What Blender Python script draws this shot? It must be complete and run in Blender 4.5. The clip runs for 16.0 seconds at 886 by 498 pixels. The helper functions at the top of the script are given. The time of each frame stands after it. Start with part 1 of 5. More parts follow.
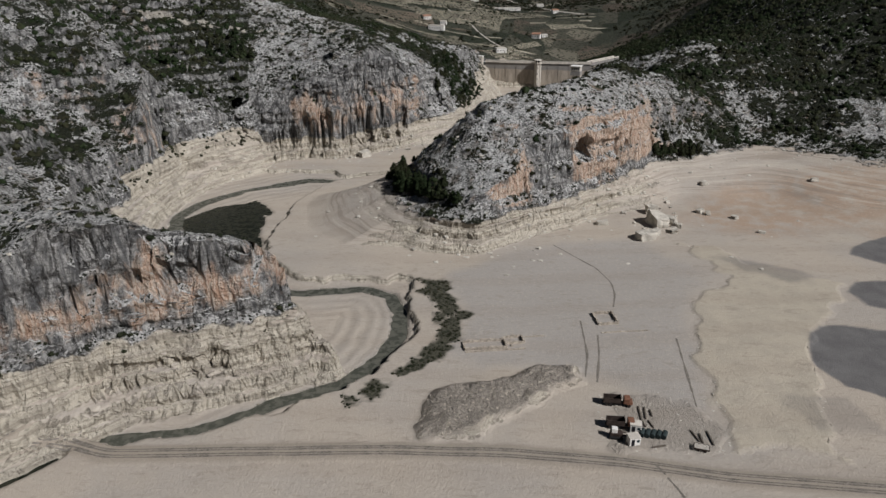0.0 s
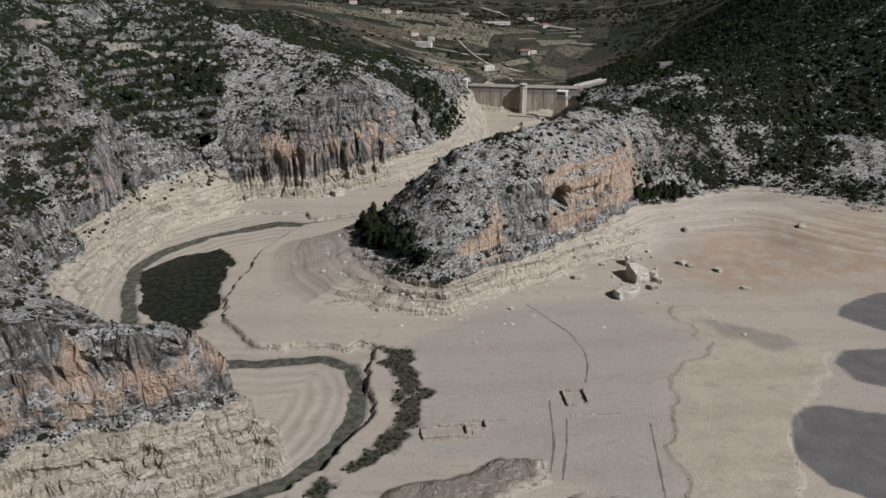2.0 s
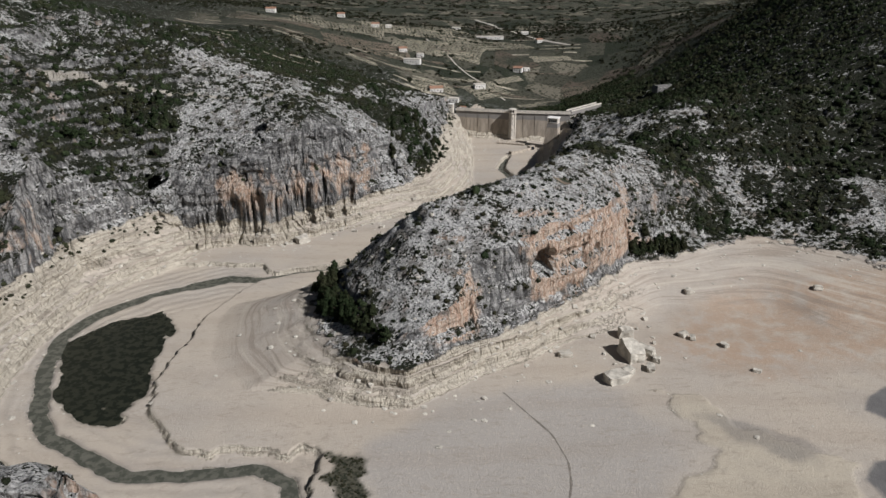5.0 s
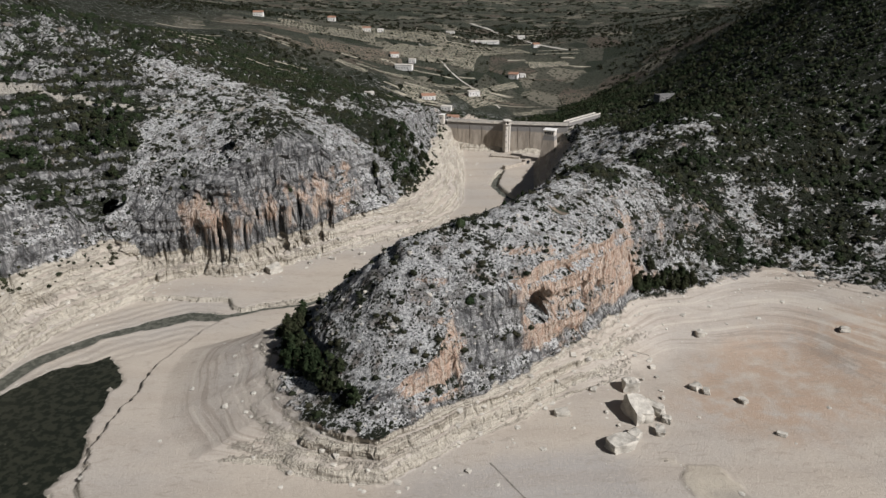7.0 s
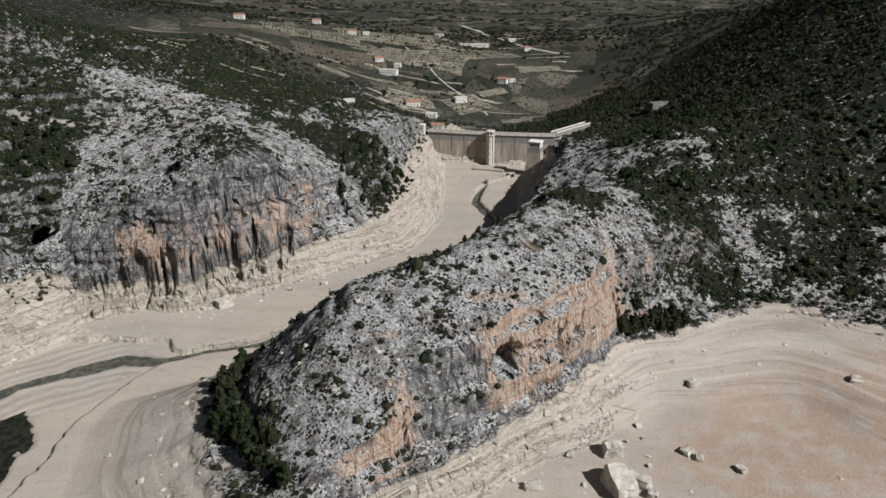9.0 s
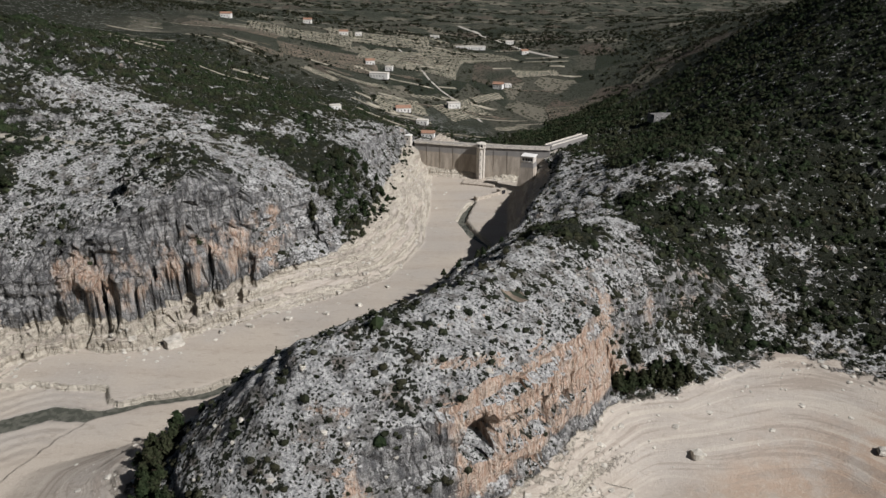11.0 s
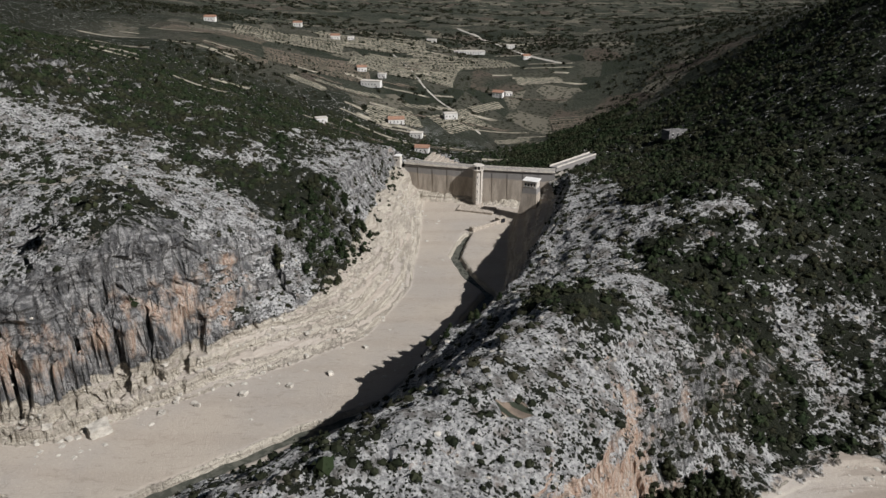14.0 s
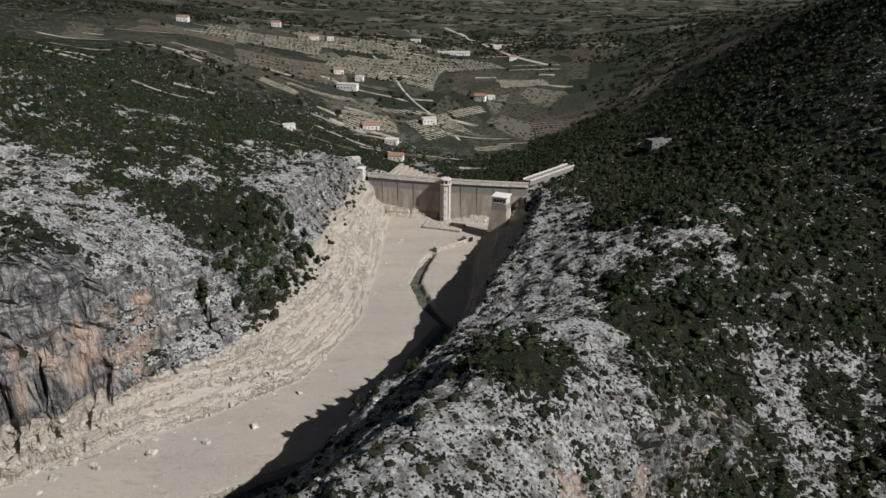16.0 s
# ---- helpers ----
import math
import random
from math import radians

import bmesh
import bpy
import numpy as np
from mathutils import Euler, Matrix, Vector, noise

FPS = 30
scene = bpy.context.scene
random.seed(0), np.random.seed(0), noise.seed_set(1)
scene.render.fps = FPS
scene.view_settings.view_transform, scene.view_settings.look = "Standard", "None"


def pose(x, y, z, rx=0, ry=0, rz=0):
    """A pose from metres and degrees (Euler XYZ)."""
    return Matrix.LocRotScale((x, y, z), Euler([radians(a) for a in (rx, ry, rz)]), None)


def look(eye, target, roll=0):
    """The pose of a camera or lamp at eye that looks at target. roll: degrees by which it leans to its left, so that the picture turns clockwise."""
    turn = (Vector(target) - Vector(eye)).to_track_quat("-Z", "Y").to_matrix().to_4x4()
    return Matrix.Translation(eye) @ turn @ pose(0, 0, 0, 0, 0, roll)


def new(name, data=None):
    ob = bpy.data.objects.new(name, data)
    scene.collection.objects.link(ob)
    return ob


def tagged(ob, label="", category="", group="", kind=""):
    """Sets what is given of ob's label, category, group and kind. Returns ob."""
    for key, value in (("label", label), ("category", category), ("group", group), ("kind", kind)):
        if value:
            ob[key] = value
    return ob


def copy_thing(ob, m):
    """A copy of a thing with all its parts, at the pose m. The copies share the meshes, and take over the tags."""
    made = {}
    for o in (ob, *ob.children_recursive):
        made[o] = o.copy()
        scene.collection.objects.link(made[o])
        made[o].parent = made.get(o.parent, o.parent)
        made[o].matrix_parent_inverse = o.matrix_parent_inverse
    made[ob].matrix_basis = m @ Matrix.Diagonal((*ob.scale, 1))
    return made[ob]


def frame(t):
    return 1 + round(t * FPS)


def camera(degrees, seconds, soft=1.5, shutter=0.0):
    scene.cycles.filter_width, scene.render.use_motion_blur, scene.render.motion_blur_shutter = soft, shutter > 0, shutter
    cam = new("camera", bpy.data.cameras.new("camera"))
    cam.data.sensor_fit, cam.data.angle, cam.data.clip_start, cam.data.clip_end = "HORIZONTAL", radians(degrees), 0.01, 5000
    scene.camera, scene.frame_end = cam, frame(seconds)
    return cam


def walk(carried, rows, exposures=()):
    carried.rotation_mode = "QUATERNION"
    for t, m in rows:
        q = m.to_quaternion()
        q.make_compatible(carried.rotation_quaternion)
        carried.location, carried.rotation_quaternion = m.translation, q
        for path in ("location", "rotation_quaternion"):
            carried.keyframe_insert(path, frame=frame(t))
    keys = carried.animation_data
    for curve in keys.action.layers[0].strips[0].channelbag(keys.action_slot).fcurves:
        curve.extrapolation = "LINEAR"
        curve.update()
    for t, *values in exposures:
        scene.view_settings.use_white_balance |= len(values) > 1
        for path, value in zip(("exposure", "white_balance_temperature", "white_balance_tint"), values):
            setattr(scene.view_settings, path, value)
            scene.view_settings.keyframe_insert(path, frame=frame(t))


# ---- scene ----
cam = camera(64.3, 16.0)
PATH = [
    (0, (1.976, 2.436, 122.375), (1.988, 4.275, 121.588), -0.4),
    (0.5, (4.856, 7.505, 126.229), (4.87, 9.345, 125.444), -0.4),
    (1, (7.894, 13.395, 130.342), (7.912, 15.234, 129.558), -0.4),
    (1.5, (11.326, 19.682, 134.177), (11.345, 21.523, 133.396), -0.4),
    (2, (14.805, 26.338, 138.127), (14.826, 28.179, 137.348), -0.4),
    (2.5, (18.171, 33.437, 142.16), (18.193, 35.28, 141.383), -0.3),
    (3, (20.606, 41.382, 145.701), (20.63, 43.225, 144.924), -0.2),
    (3.5, (22.991, 48.852, 146.568), (23.015, 50.695, 145.793), -0.1),
    (4, (24.882, 56.768, 146.618), (24.907, 58.613, 145.846), -0.1),
    (6.5, (33.085, 102.752, 146.582), (33.114, 104.601, 145.822), -0.2),
    (7, (35.144, 111.939, 146.762), (35.177, 113.789, 146.001), -0.1),
    (7.5, (37.99, 120.969, 146.814), (38.026, 122.819, 146.056), -0.2),
    (8, (41.421, 129.792, 146.898), (41.459, 131.642, 146.14), -0.3),
    (8.5, (46.034, 138.532, 146.58), (46.072, 140.383, 145.825), -0.3),
    (9, (49.614, 147.792, 147.378), (49.654, 149.641, 146.618), -0.1),
    (9.5, (52.656, 156.903, 148.111), (52.698, 158.751, 147.348), 0.1),
    (12, (63.213, 203.692, 149.506), (63.252, 205.539, 148.741), 0.9),
    (12.5, (64.46, 212.961, 149.702), (64.494, 214.81, 148.938), 0.9),
    (13, (64.646, 222.442, 149.696), (64.681, 224.29, 148.933), 0.9),
    (13.5, (64.795, 232.467, 150.079), (64.831, 234.315, 149.314), 0.9),
    (14, (66.432, 242.263, 150.079), (66.472, 244.109, 149.312), 0.6),
    (14.5, (70.685, 250.985, 150.256), (70.728, 252.831, 149.487), 0.3),
    (15, (76.943, 259.152, 150.16), (76.986, 260.997, 149.389), 0.1),
    (15.5, (83.076, 266.976, 150.857), (83.124, 268.819, 150.082), 0.3),
    (16, (88.026, 275.649, 151.222), (88.069, 277.492, 150.448), 0.6),
]
walk(cam, [(t, look(eye, target, roll)) for t, eye, target, roll in PATH],
     ((0, -0.5), (2, -0.46), (4, -0.34), (7, -0.15), (9.5, -0.16), (12.5, -0.17), (16, -0.25)))

# ---- world, sun, light ----
SUN_TO = Vector((0.63, -0.43, 0.64)).normalized()
world = bpy.data.worlds.new("sky")
scene.world = world
world.use_nodes = True
wn = world.node_tree.nodes
sky = wn.new("ShaderNodeTexSky")
sky.sky_type = "NISHITA"
sky.sun_disc = False
sky.sun_elevation = math.asin(SUN_TO.z)
sky.sun_rotation = math.atan2(SUN_TO.x, SUN_TO.y)
wn["Background"].inputs["Strength"].default_value = 0.023
world.node_tree.links.new(sky.outputs["Color"], wn["Background"].inputs["Color"])
sun = new("sun", bpy.data.lights.new("sun", "SUN"))
sun.data.energy = 6.4
sun.data.angle = radians(0.6)
sun.data.color = (0.99, 0.98, 1.0)
sun.matrix_world = look(SUN_TO * 900, (0, 0, 0))


# ---- node helpers ----
class Mat:
    """A procedural material with short calls for its nodes."""

    def __init__(self, name, rough=0.9):
        self.m = bpy.data.materials.new(name)
        self.m.use_nodes = True
        self.t = self.m.node_tree
        self.b = self.t.nodes["Principled BSDF"]
        self.b.inputs["Roughness"].default_value = rough
        self.b.inputs["Specular IOR Level"].default_value = 0.06
        self.pos = self.t.nodes.new("ShaderNodeNewGeometry").outputs["Position"]

    def link(self, a, b):
        self.t.links.new(a, b)

    def put(self, sock, v):
        if isinstance(v, (int, float)):
            sock.default_value = v
        elif isinstance(v, tuple):
            sock.default_value = (*v, 1.0) if len(v) == 3 and sock.type == "RGBA" else v
        else:
            self.link(v, sock)

    def scaled(self, v=None, s=(1, 1, 1)):
        n = self.t.nodes.new("ShaderNodeMapping")
        self.link(v or self.pos, n.inputs["Vector"])
        n.inputs["Scale"].default_value = s
        return n.outputs["Vector"]

    def noise(self, scale, detail=4.0, rough=0.55, v=None, dist=0.0):
        n = self.t.nodes.new("ShaderNodeTexNoise")
        self.link(v or self.pos, n.inputs["Vector"])
        n.inputs["Scale"].default_value = scale
        n.inputs["Detail"].default_value = detail
        n.inputs["Roughness"].default_value = rough
        n.inputs["Distortion"].default_value = dist
        return n.outputs["Fac"]

    def voronoi(self, scale, out="Distance", feature="F1", v=None):
        n = self.t.nodes.new("ShaderNodeTexVoronoi")
        n.feature = feature
        self.link(v or self.pos, n.inputs["Vector"])
        n.inputs["Scale"].default_value = scale
        return n.outputs[out]

    def wave(self, scale, dist, v=None, detail=3.0, dscale=1.0, axis="Z"):
        n = self.t.nodes.new("ShaderNodeTexWave")
        n.bands_direction = axis
        self.link(v or self.pos, n.inputs["Vector"])
        n.inputs["Scale"].default_value = scale
        n.inputs["Distortion"].default_value = dist
        n.inputs["Detail"].default_value = detail
        n.inputs["Detail Scale"].default_value = dscale
        return n.outputs["Fac"]

    def step(self, v, lo, hi, a=0.0, b=1.0):
        n = self.t.nodes.new("ShaderNodeMapRange")
        n.interpolation_type = "SMOOTHSTEP"
        self.put(n.inputs["Value"], v)
        for key, val in (("From Min", lo), ("From Max", hi), ("To Min", a), ("To Max", b)):
            n.inputs[key].default_value = val
        return n.outputs["Result"]

    def math(self, op, a, b=0.0):
        n = self.t.nodes.new("ShaderNodeMath")
        n.operation = op
        self.put(n.inputs[0], a)
        self.put(n.inputs[1], b)
        return n.outputs[0]

    def mix(self, f, a, b, blend="MIX"):
        n = self.t.nodes.new("ShaderNodeMix")
        n.data_type = "RGBA"
        n.blend_type = blend
        self.put(n.inputs["Factor"], f)
        self.put(n.inputs[6], a)
        self.put(n.inputs[7], b)
        return n.outputs[2]

    def attr(self, name):
        n = self.t.nodes.new("ShaderNodeAttribute")
        n.attribute_name = name
        return n.outputs["Fac"]

    def rand(self):
        return self.t.nodes.new("ShaderNodeObjectInfo").outputs["Random"]

    def island(self):
        return self.t.nodes.new("ShaderNodeNewGeometry").outputs["Random Per Island"]

    def bump(self, height, dist, strength=1.0, normal=None):
        n = self.t.nodes.new("ShaderNodeBump")
        self.link(height, n.inputs["Height"])
        n.inputs["Distance"].default_value = dist
        n.inputs["Strength"].default_value = strength
        if normal is not None:
            self.link(normal, n.inputs["Normal"])
        return n.outputs["Normal"]

    def done(self, colour, normal=None, rough=None, metal=None):
        self.put(self.b.inputs["Base Color"], colour)
        if normal is not None:
            self.link(normal, self.b.inputs["Normal"])
        if rough is not None:
            self.put(self.b.inputs["Roughness"], rough)
        if metal is not None:
            self.put(self.b.inputs["Metallic"], metal)
        return self.m


def plain(name, colour, var=0.25, scale=2.0, rough=0.8, metal=0.0, bump=0.01, fine=20.0):
    """A surface of one colour with stains at two scales and fine relief."""
    m = Mat(name, rough)
    n = m.math("ADD", m.noise(scale), m.math("MULTIPLY", m.noise(scale * fine / 2, 3), 0.4))
    dark = tuple(c * (1 - var) for c in colour)
    light = tuple(min(1, c * (1 + var)) for c in colour)
    return m.done(m.mix(m.step(n, 0.45, 0.95), dark, light), m.bump(m.noise(scale * fine), bump), None, metal)


# ---- ground material ----
def ground_material():
    m = Mat("ground", 0.93)
    sep = m.t.nodes.new("ShaderNodeSeparateXYZ")
    m.link(m.pos, sep.inputs[0])
    nz = m.t.nodes.new("ShaderNodeSeparateXYZ")
    geo = m.t.nodes.new("ShaderNodeNewGeometry")
    m.link(geo.outputs["True Normal"], nz.inputs[0])
    big = m.noise(0.02, 5)
    mid = m.noise(0.12, 6, 0.6)
    fine = m.noise(0.9, 6, 0.65)
    grit = m.noise(5.0, 4, 0.7)
    # dried lake mud: beige, greyer where fine silt lies
    mud = m.mix(m.step(big, 0.35, 0.65), (0.395, 0.345, 0.285), (0.355, 0.32, 0.278))
    mud = m.mix(m.attr("silt"), mud, (0.325, 0.30, 0.27))
    mud = m.mix(m.attr("yellow"), mud, m.mix(m.step(mid, 0.35, 0.65), (0.41, 0.362, 0.288), (0.365, 0.325, 0.262)))
    mud = m.mix(m.math("MULTIPLY", m.attr("ochre"), m.step(mid, 0.3, 0.6)), mud, (0.34, 0.255, 0.19))
    streak = m.wave(0.014, 9.0, m.scaled(s=(0.5, 1.0, 1.0)), 5, 0.5, "Y")
    mud = m.mix(m.step(streak, 0.55, 1.0, 0, 0.28), mud, m.mix(0.5, mud, (0.24, 0.19, 0.145)))
    mud = m.mix(m.math("MULTIPLY", m.step(fine, 0.5, 0.7), 0.4), mud, (0.46, 0.41, 0.335))
    mud = m.mix(m.math("MULTIPLY", m.step(m.noise(0.3, 6, 0.7, m.scaled(s=(0.5, 1.4, 1.0)), 1.2), 0.52, 0.66), 0.45), mud, (0.25, 0.215, 0.175))
    strand = m.noise(1.5, 5, 0.6, m.scaled(s=(0.012, 0.012, 1.0)), 0.2)
    shoreward = m.math("MULTIPLY", m.step(sep.outputs["Z"], 0.8, 2.5), 0.5)
    mud = m.mix(m.math("MULTIPLY", m.step(strand, 0.54, 0.6), shoreward), mud, (0.23, 0.19, 0.155))
    mud = m.mix(m.math("MULTIPLY", m.step(strand, 0.38, 0.46, 1.0, 0.0), shoreward), mud, (0.47, 0.42, 0.35))
    crack = m.voronoi(0.55, "Distance", "DISTANCE_TO_EDGE")
    mud = m.mix(m.step(crack, 0.0, 0.05, 0.1, 0.0), mud, (0.16, 0.13, 0.1))
    mud = m.mix(m.attr("wet"), mud, m.mix(m.step(mid, 0.3, 0.7), (0.115, 0.11, 0.108), (0.15, 0.145, 0.14)))
    mud = m.mix(m.attr("gravel"), mud, m.mix(m.step(grit, 0.35, 0.65), (0.19, 0.168, 0.142), (0.37, 0.33, 0.28)))
    mud = m.mix(m.attr("weed"), mud, m.mix(m.step(fine, 0.35, 0.6), (0.02, 0.024, 0.016), (0.075, 0.07, 0.052)))
    mud = m.mix(m.attr("track"), mud, m.mix(m.step(grit, 0.3, 0.7), (0.24, 0.207, 0.168), (0.34, 0.297, 0.243)))
    # bleached limestone below the old waterline, in beds
    band = m.noise(0.85, 7, 0.7, m.scaled(s=(0.05, 0.05, 1.0)), 0.3)
    bleach = m.mix(m.step(band, 0.38, 0.56), (0.31, 0.275, 0.222), (0.52, 0.47, 0.385))
    bleach = m.mix(m.math("MULTIPLY", m.step(mid, 0.42, 0.7), 0.55), bleach, (0.35, 0.315, 0.265))
    warp = m.t.nodes.new("ShaderNodeTexNoise")
    m.link(m.pos, warp.inputs["Vector"])
    warp.inputs["Scale"].default_value = 1.3
    wv = m.t.nodes.new("ShaderNodeVectorMath")
    wv.operation = "MULTIPLY_ADD"
    m.link(warp.outputs["Color"], wv.inputs[0])
    wv.inputs[1].default_value = (1.4, 1.4, 1.4)
    m.link(m.pos, wv.inputs[2])
    # weathered limestone above it: grey faces streaked black and rust
    fl = m.noise(0.4, 6, 0.62, m.scaled(s=(1, 1, 0.22)), 0.4)
    fl2 = m.noise(1.3, 5, 0.65, m.scaled(s=(1, 1, 0.12)), 0.3)
    rock = m.mix(m.step(fl, 0.38, 0.62), (0.13, 0.13, 0.13), (0.43, 0.42, 0.40))
    rock = m.mix(m.math("MULTIPLY", m.step(fl2, 0.52, 0.7), 0.42), rock, (0.09, 0.09, 0.09))
    red = m.math("ADD", m.noise(0.13, 5, 0.65, m.scaled(s=(1, 1, 0.55))), m.math("MULTIPLY", m.attr("rust"), 0.29))
    red = m.math("MULTIPLY", m.step(red, 0.56, 0.76), m.step(m.attr("rust"), 0.05, 0.3))
    rustcol = m.mix(m.step(fl2, 0.35, 0.65), (0.48, 0.30, 0.205), (0.68, 0.57, 0.465))
    joint = m.voronoi(0.2, "Distance", "DISTANCE_TO_EDGE", m.scaled(wv.outputs[0], (1.0, 1.0, 0.28)))
    joint2 = m.voronoi(0.55, "Distance", "DISTANCE_TO_EDGE", m.scaled(wv.outputs[0], (0.7, 0.7, 1.0)))
    rock = m.mix(m.step(joint, 0.0, 0.055, 0.8, 0.0), rock, (0.045, 0.042, 0.04))
    rock = m.mix(m.step(joint2, 0.0, 0.07, 0.45, 0.0), rock, (0.07, 0.066, 0.06))
    rock = m.mix(m.step(band, 0.5, 0.6, 0, 0.52), rock, (0.085, 0.082, 0.08))
    rock = m.mix(m.math("MULTIPLY", red, 0.85), rock, rustcol)
    # stony scrub on gentler slopes: pale rock, grey herbs, dark cushions
    cell = m.voronoi(0.36, "Distance", "F1", wv.outputs[0])
    cell2 = m.voronoi(0.95, "Distance", "F1", wv.outputs[0])
    clump = m.noise(0.42, 6, 0.66)
    stone = m.mix(m.step(fine, 0.36, 0.62), (0.25, 0.25, 0.245), (0.62, 0.61, 0.585))
    herb = m.mix(m.step(grit, 0.35, 0.65), (0.010, 0.013, 0.008), (0.036, 0.038, 0.026))
    soil = m.mix(m.step(mid, 0.45, 0.7), (0.13, 0.12, 0.105), (0.22, 0.16, 0.12))
    scrub = m.mix(m.math("MULTIPLY", m.step(m.noise(0.16, 5, 0.6), 0.5, 0.62), 0.75), stone, soil)
    dots = m.math("SUBTRACT", m.math("ADD", m.step(m.attr("wood"), 0.0, 0.9, 0.36, 0.5), m.math("MULTIPLY", m.step(mid, 0.3, 0.7, -0.12, 0.14), 1.0)), cell2)
    scrub = m.mix(m.step(dots, 0.0, 0.06), scrub, herb)
    cover = m.math("ADD", m.step(mid, 0.35, 0.7, -0.14, 0.12), m.step(m.attr("wood"), 0.1, 1.1, -0.1, 0.34))
    scrub = m.mix(m.step(m.math("SUBTRACT", m.math("ADD", cover, 0.34), cell), 0.0, 0.05), scrub, herb)
    scrub = m.mix(m.step(m.math("ADD", clump, m.math("MULTIPLY", cover, 0.5)), 0.56, 0.585), scrub, herb)
    steep = m.step(m.math("ADD", nz.outputs["Z"], m.step(fine, 0.2, 0.8, -0.12, 0.12)), 0.46, 0.64, 1.0, 0.0)
    steep = m.math("MAXIMUM", steep, m.step(m.math("ADD", m.math("MULTIPLY", m.attr("crag"), 0.75), m.math("MULTIPLY", fine, 0.5)), 0.72, 0.92))
    land = m.mix(steep, scrub, rock)
    # farmed plain: a patchwork of terraces and groves
    field = m.voronoi(0.024, "Color", "F1", m.scaled(s=(1.0, 0.7, 0.0)))
    fs = m.t.nodes.new("ShaderNodeSeparateColor")
    m.link(field, fs.inputs[0])
    tilled = m.mix(m.step(fs.outputs[0], 0.25, 0.5), (0.032, 0.037, 0.027), (0.08, 0.077, 0.06))
    tilled = m.mix(m.step(fs.outputs[1], 0.8, 0.84), tilled, (0.17, 0.155, 0.12))
    tilled = m.mix(m.step(fs.outputs[2], 0.92, 0.95), tilled, (0.10, 0.082, 0.065))
    rows = m.voronoi(0.2, "Distance")
    tilled = m.mix(m.step(rows, 0.3, 0.45, 0.85, 0.0), tilled, (0.03, 0.035, 0.02))
    tilled = m.mix(m.step(m.noise(0.012, 5), 0.5, 0.6), tilled, m.mix(m.step(fine, 0.4, 0.6), (0.025, 0.031, 0.021), (0.07, 0.072, 0.055)))
    land = m.mix(m.attr("farm"), land, tilled)
    land = m.mix(m.attr("path"), land, m.mix(m.step(grit, 0.3, 0.7), (0.36, 0.33, 0.28), (0.5, 0.46, 0.4)))
    # old waterline splits bleached from weathered ground
    line = m.math("ADD", sep.outputs["Z"], m.step(mid, 0.2, 0.8, -1.5, 1.5))
    line = m.math("SUBTRACT", line, m.math("MULTIPLY", m.attr("bare"), 12.0))
    above = m.step(line, 11.4, 12.4)
    steepbed = m.step(m.math("ADD", nz.outputs["Z"], m.step(fine, 0.2, 0.8, -0.06, 0.06)), 0.74, 0.9, 1.0, 0.0)
    below = m.mix(steepbed, mud, bleach)
    above = m.math("MAXIMUM", above, m.attr("dry"))
    col = m.mix(above, below, land)
    # relief
    h = m.math("ADD", m.math("MULTIPLY", fine, 0.8), m.math("MULTIPLY", grit, 0.35))
    rough_h = m.math("ADD", h, m.math("MULTIPLY", fl2, 1.2))
    amount = m.math("MAXIMUM", m.step(above, 0.0, 1.0, 0.17, 1.3), m.math("MULTIPLY", steepbed, 0.9))
    amount = m.math("MAXIMUM", amount, m.attr("gravel"))
    rough_h = m.math("ADD", rough_h, m.math("MULTIPLY", m.step(joint, 0.0, 0.12), m.math("MULTIPLY", steep, 0.9)))
    hh = m.math("MULTIPLY", m.math("ADD", rough_h, m.math("MULTIPLY", band, 1.1)), amount)
    return m.done(col, m.bump(hh, 1.0, 1.0))


GROUND = ground_material()


# ---- noise on arrays ----
def lattice(ix, iy, seed):
    h = (ix * 374761393 + iy * 668265263 + seed * 974634777) & 0x7FFFFFFF
    h = ((h ^ (h >> 13)) * 1274126177) & 0x7FFFFFFF
    return ((h ^ (h >> 16)) & 0xFFFF) / 32767.5 - 1.0


def vnoise(x, y, seed=0):
    fx, fy = np.floor(x), np.floor(y)
    ix, iy = fx.astype(np.int64), fy.astype(np.int64)
    u, v = x - fx, y - fy
    u, v = u * u * (3 - 2 * u), v * v * (3 - 2 * v)
    a = lattice(ix, iy, seed) * (1 - u) + lattice(ix + 1, iy, seed) * u
    b = lattice(ix, iy + 1, seed) * (1 - u) + lattice(ix + 1, iy + 1, seed) * u
    return a * (1 - v) + b * v


def fbm(x, y, size, octaves=4, seed=0, gain=0.5):
    out, amp, s = 0.0, 1.0, 1.0 / size
    for k in range(octaves):
        out = out + amp * vnoise(x * s + 17.3 * k, y * s - 9.1 * k, seed + k)
        amp *= gain
        s *= 2.03
    return out


def smooth(v, lo, hi):
    t = np.clip((v - lo) / (hi - lo), 0, 1)
    return t * t * (3 - 2 * t)


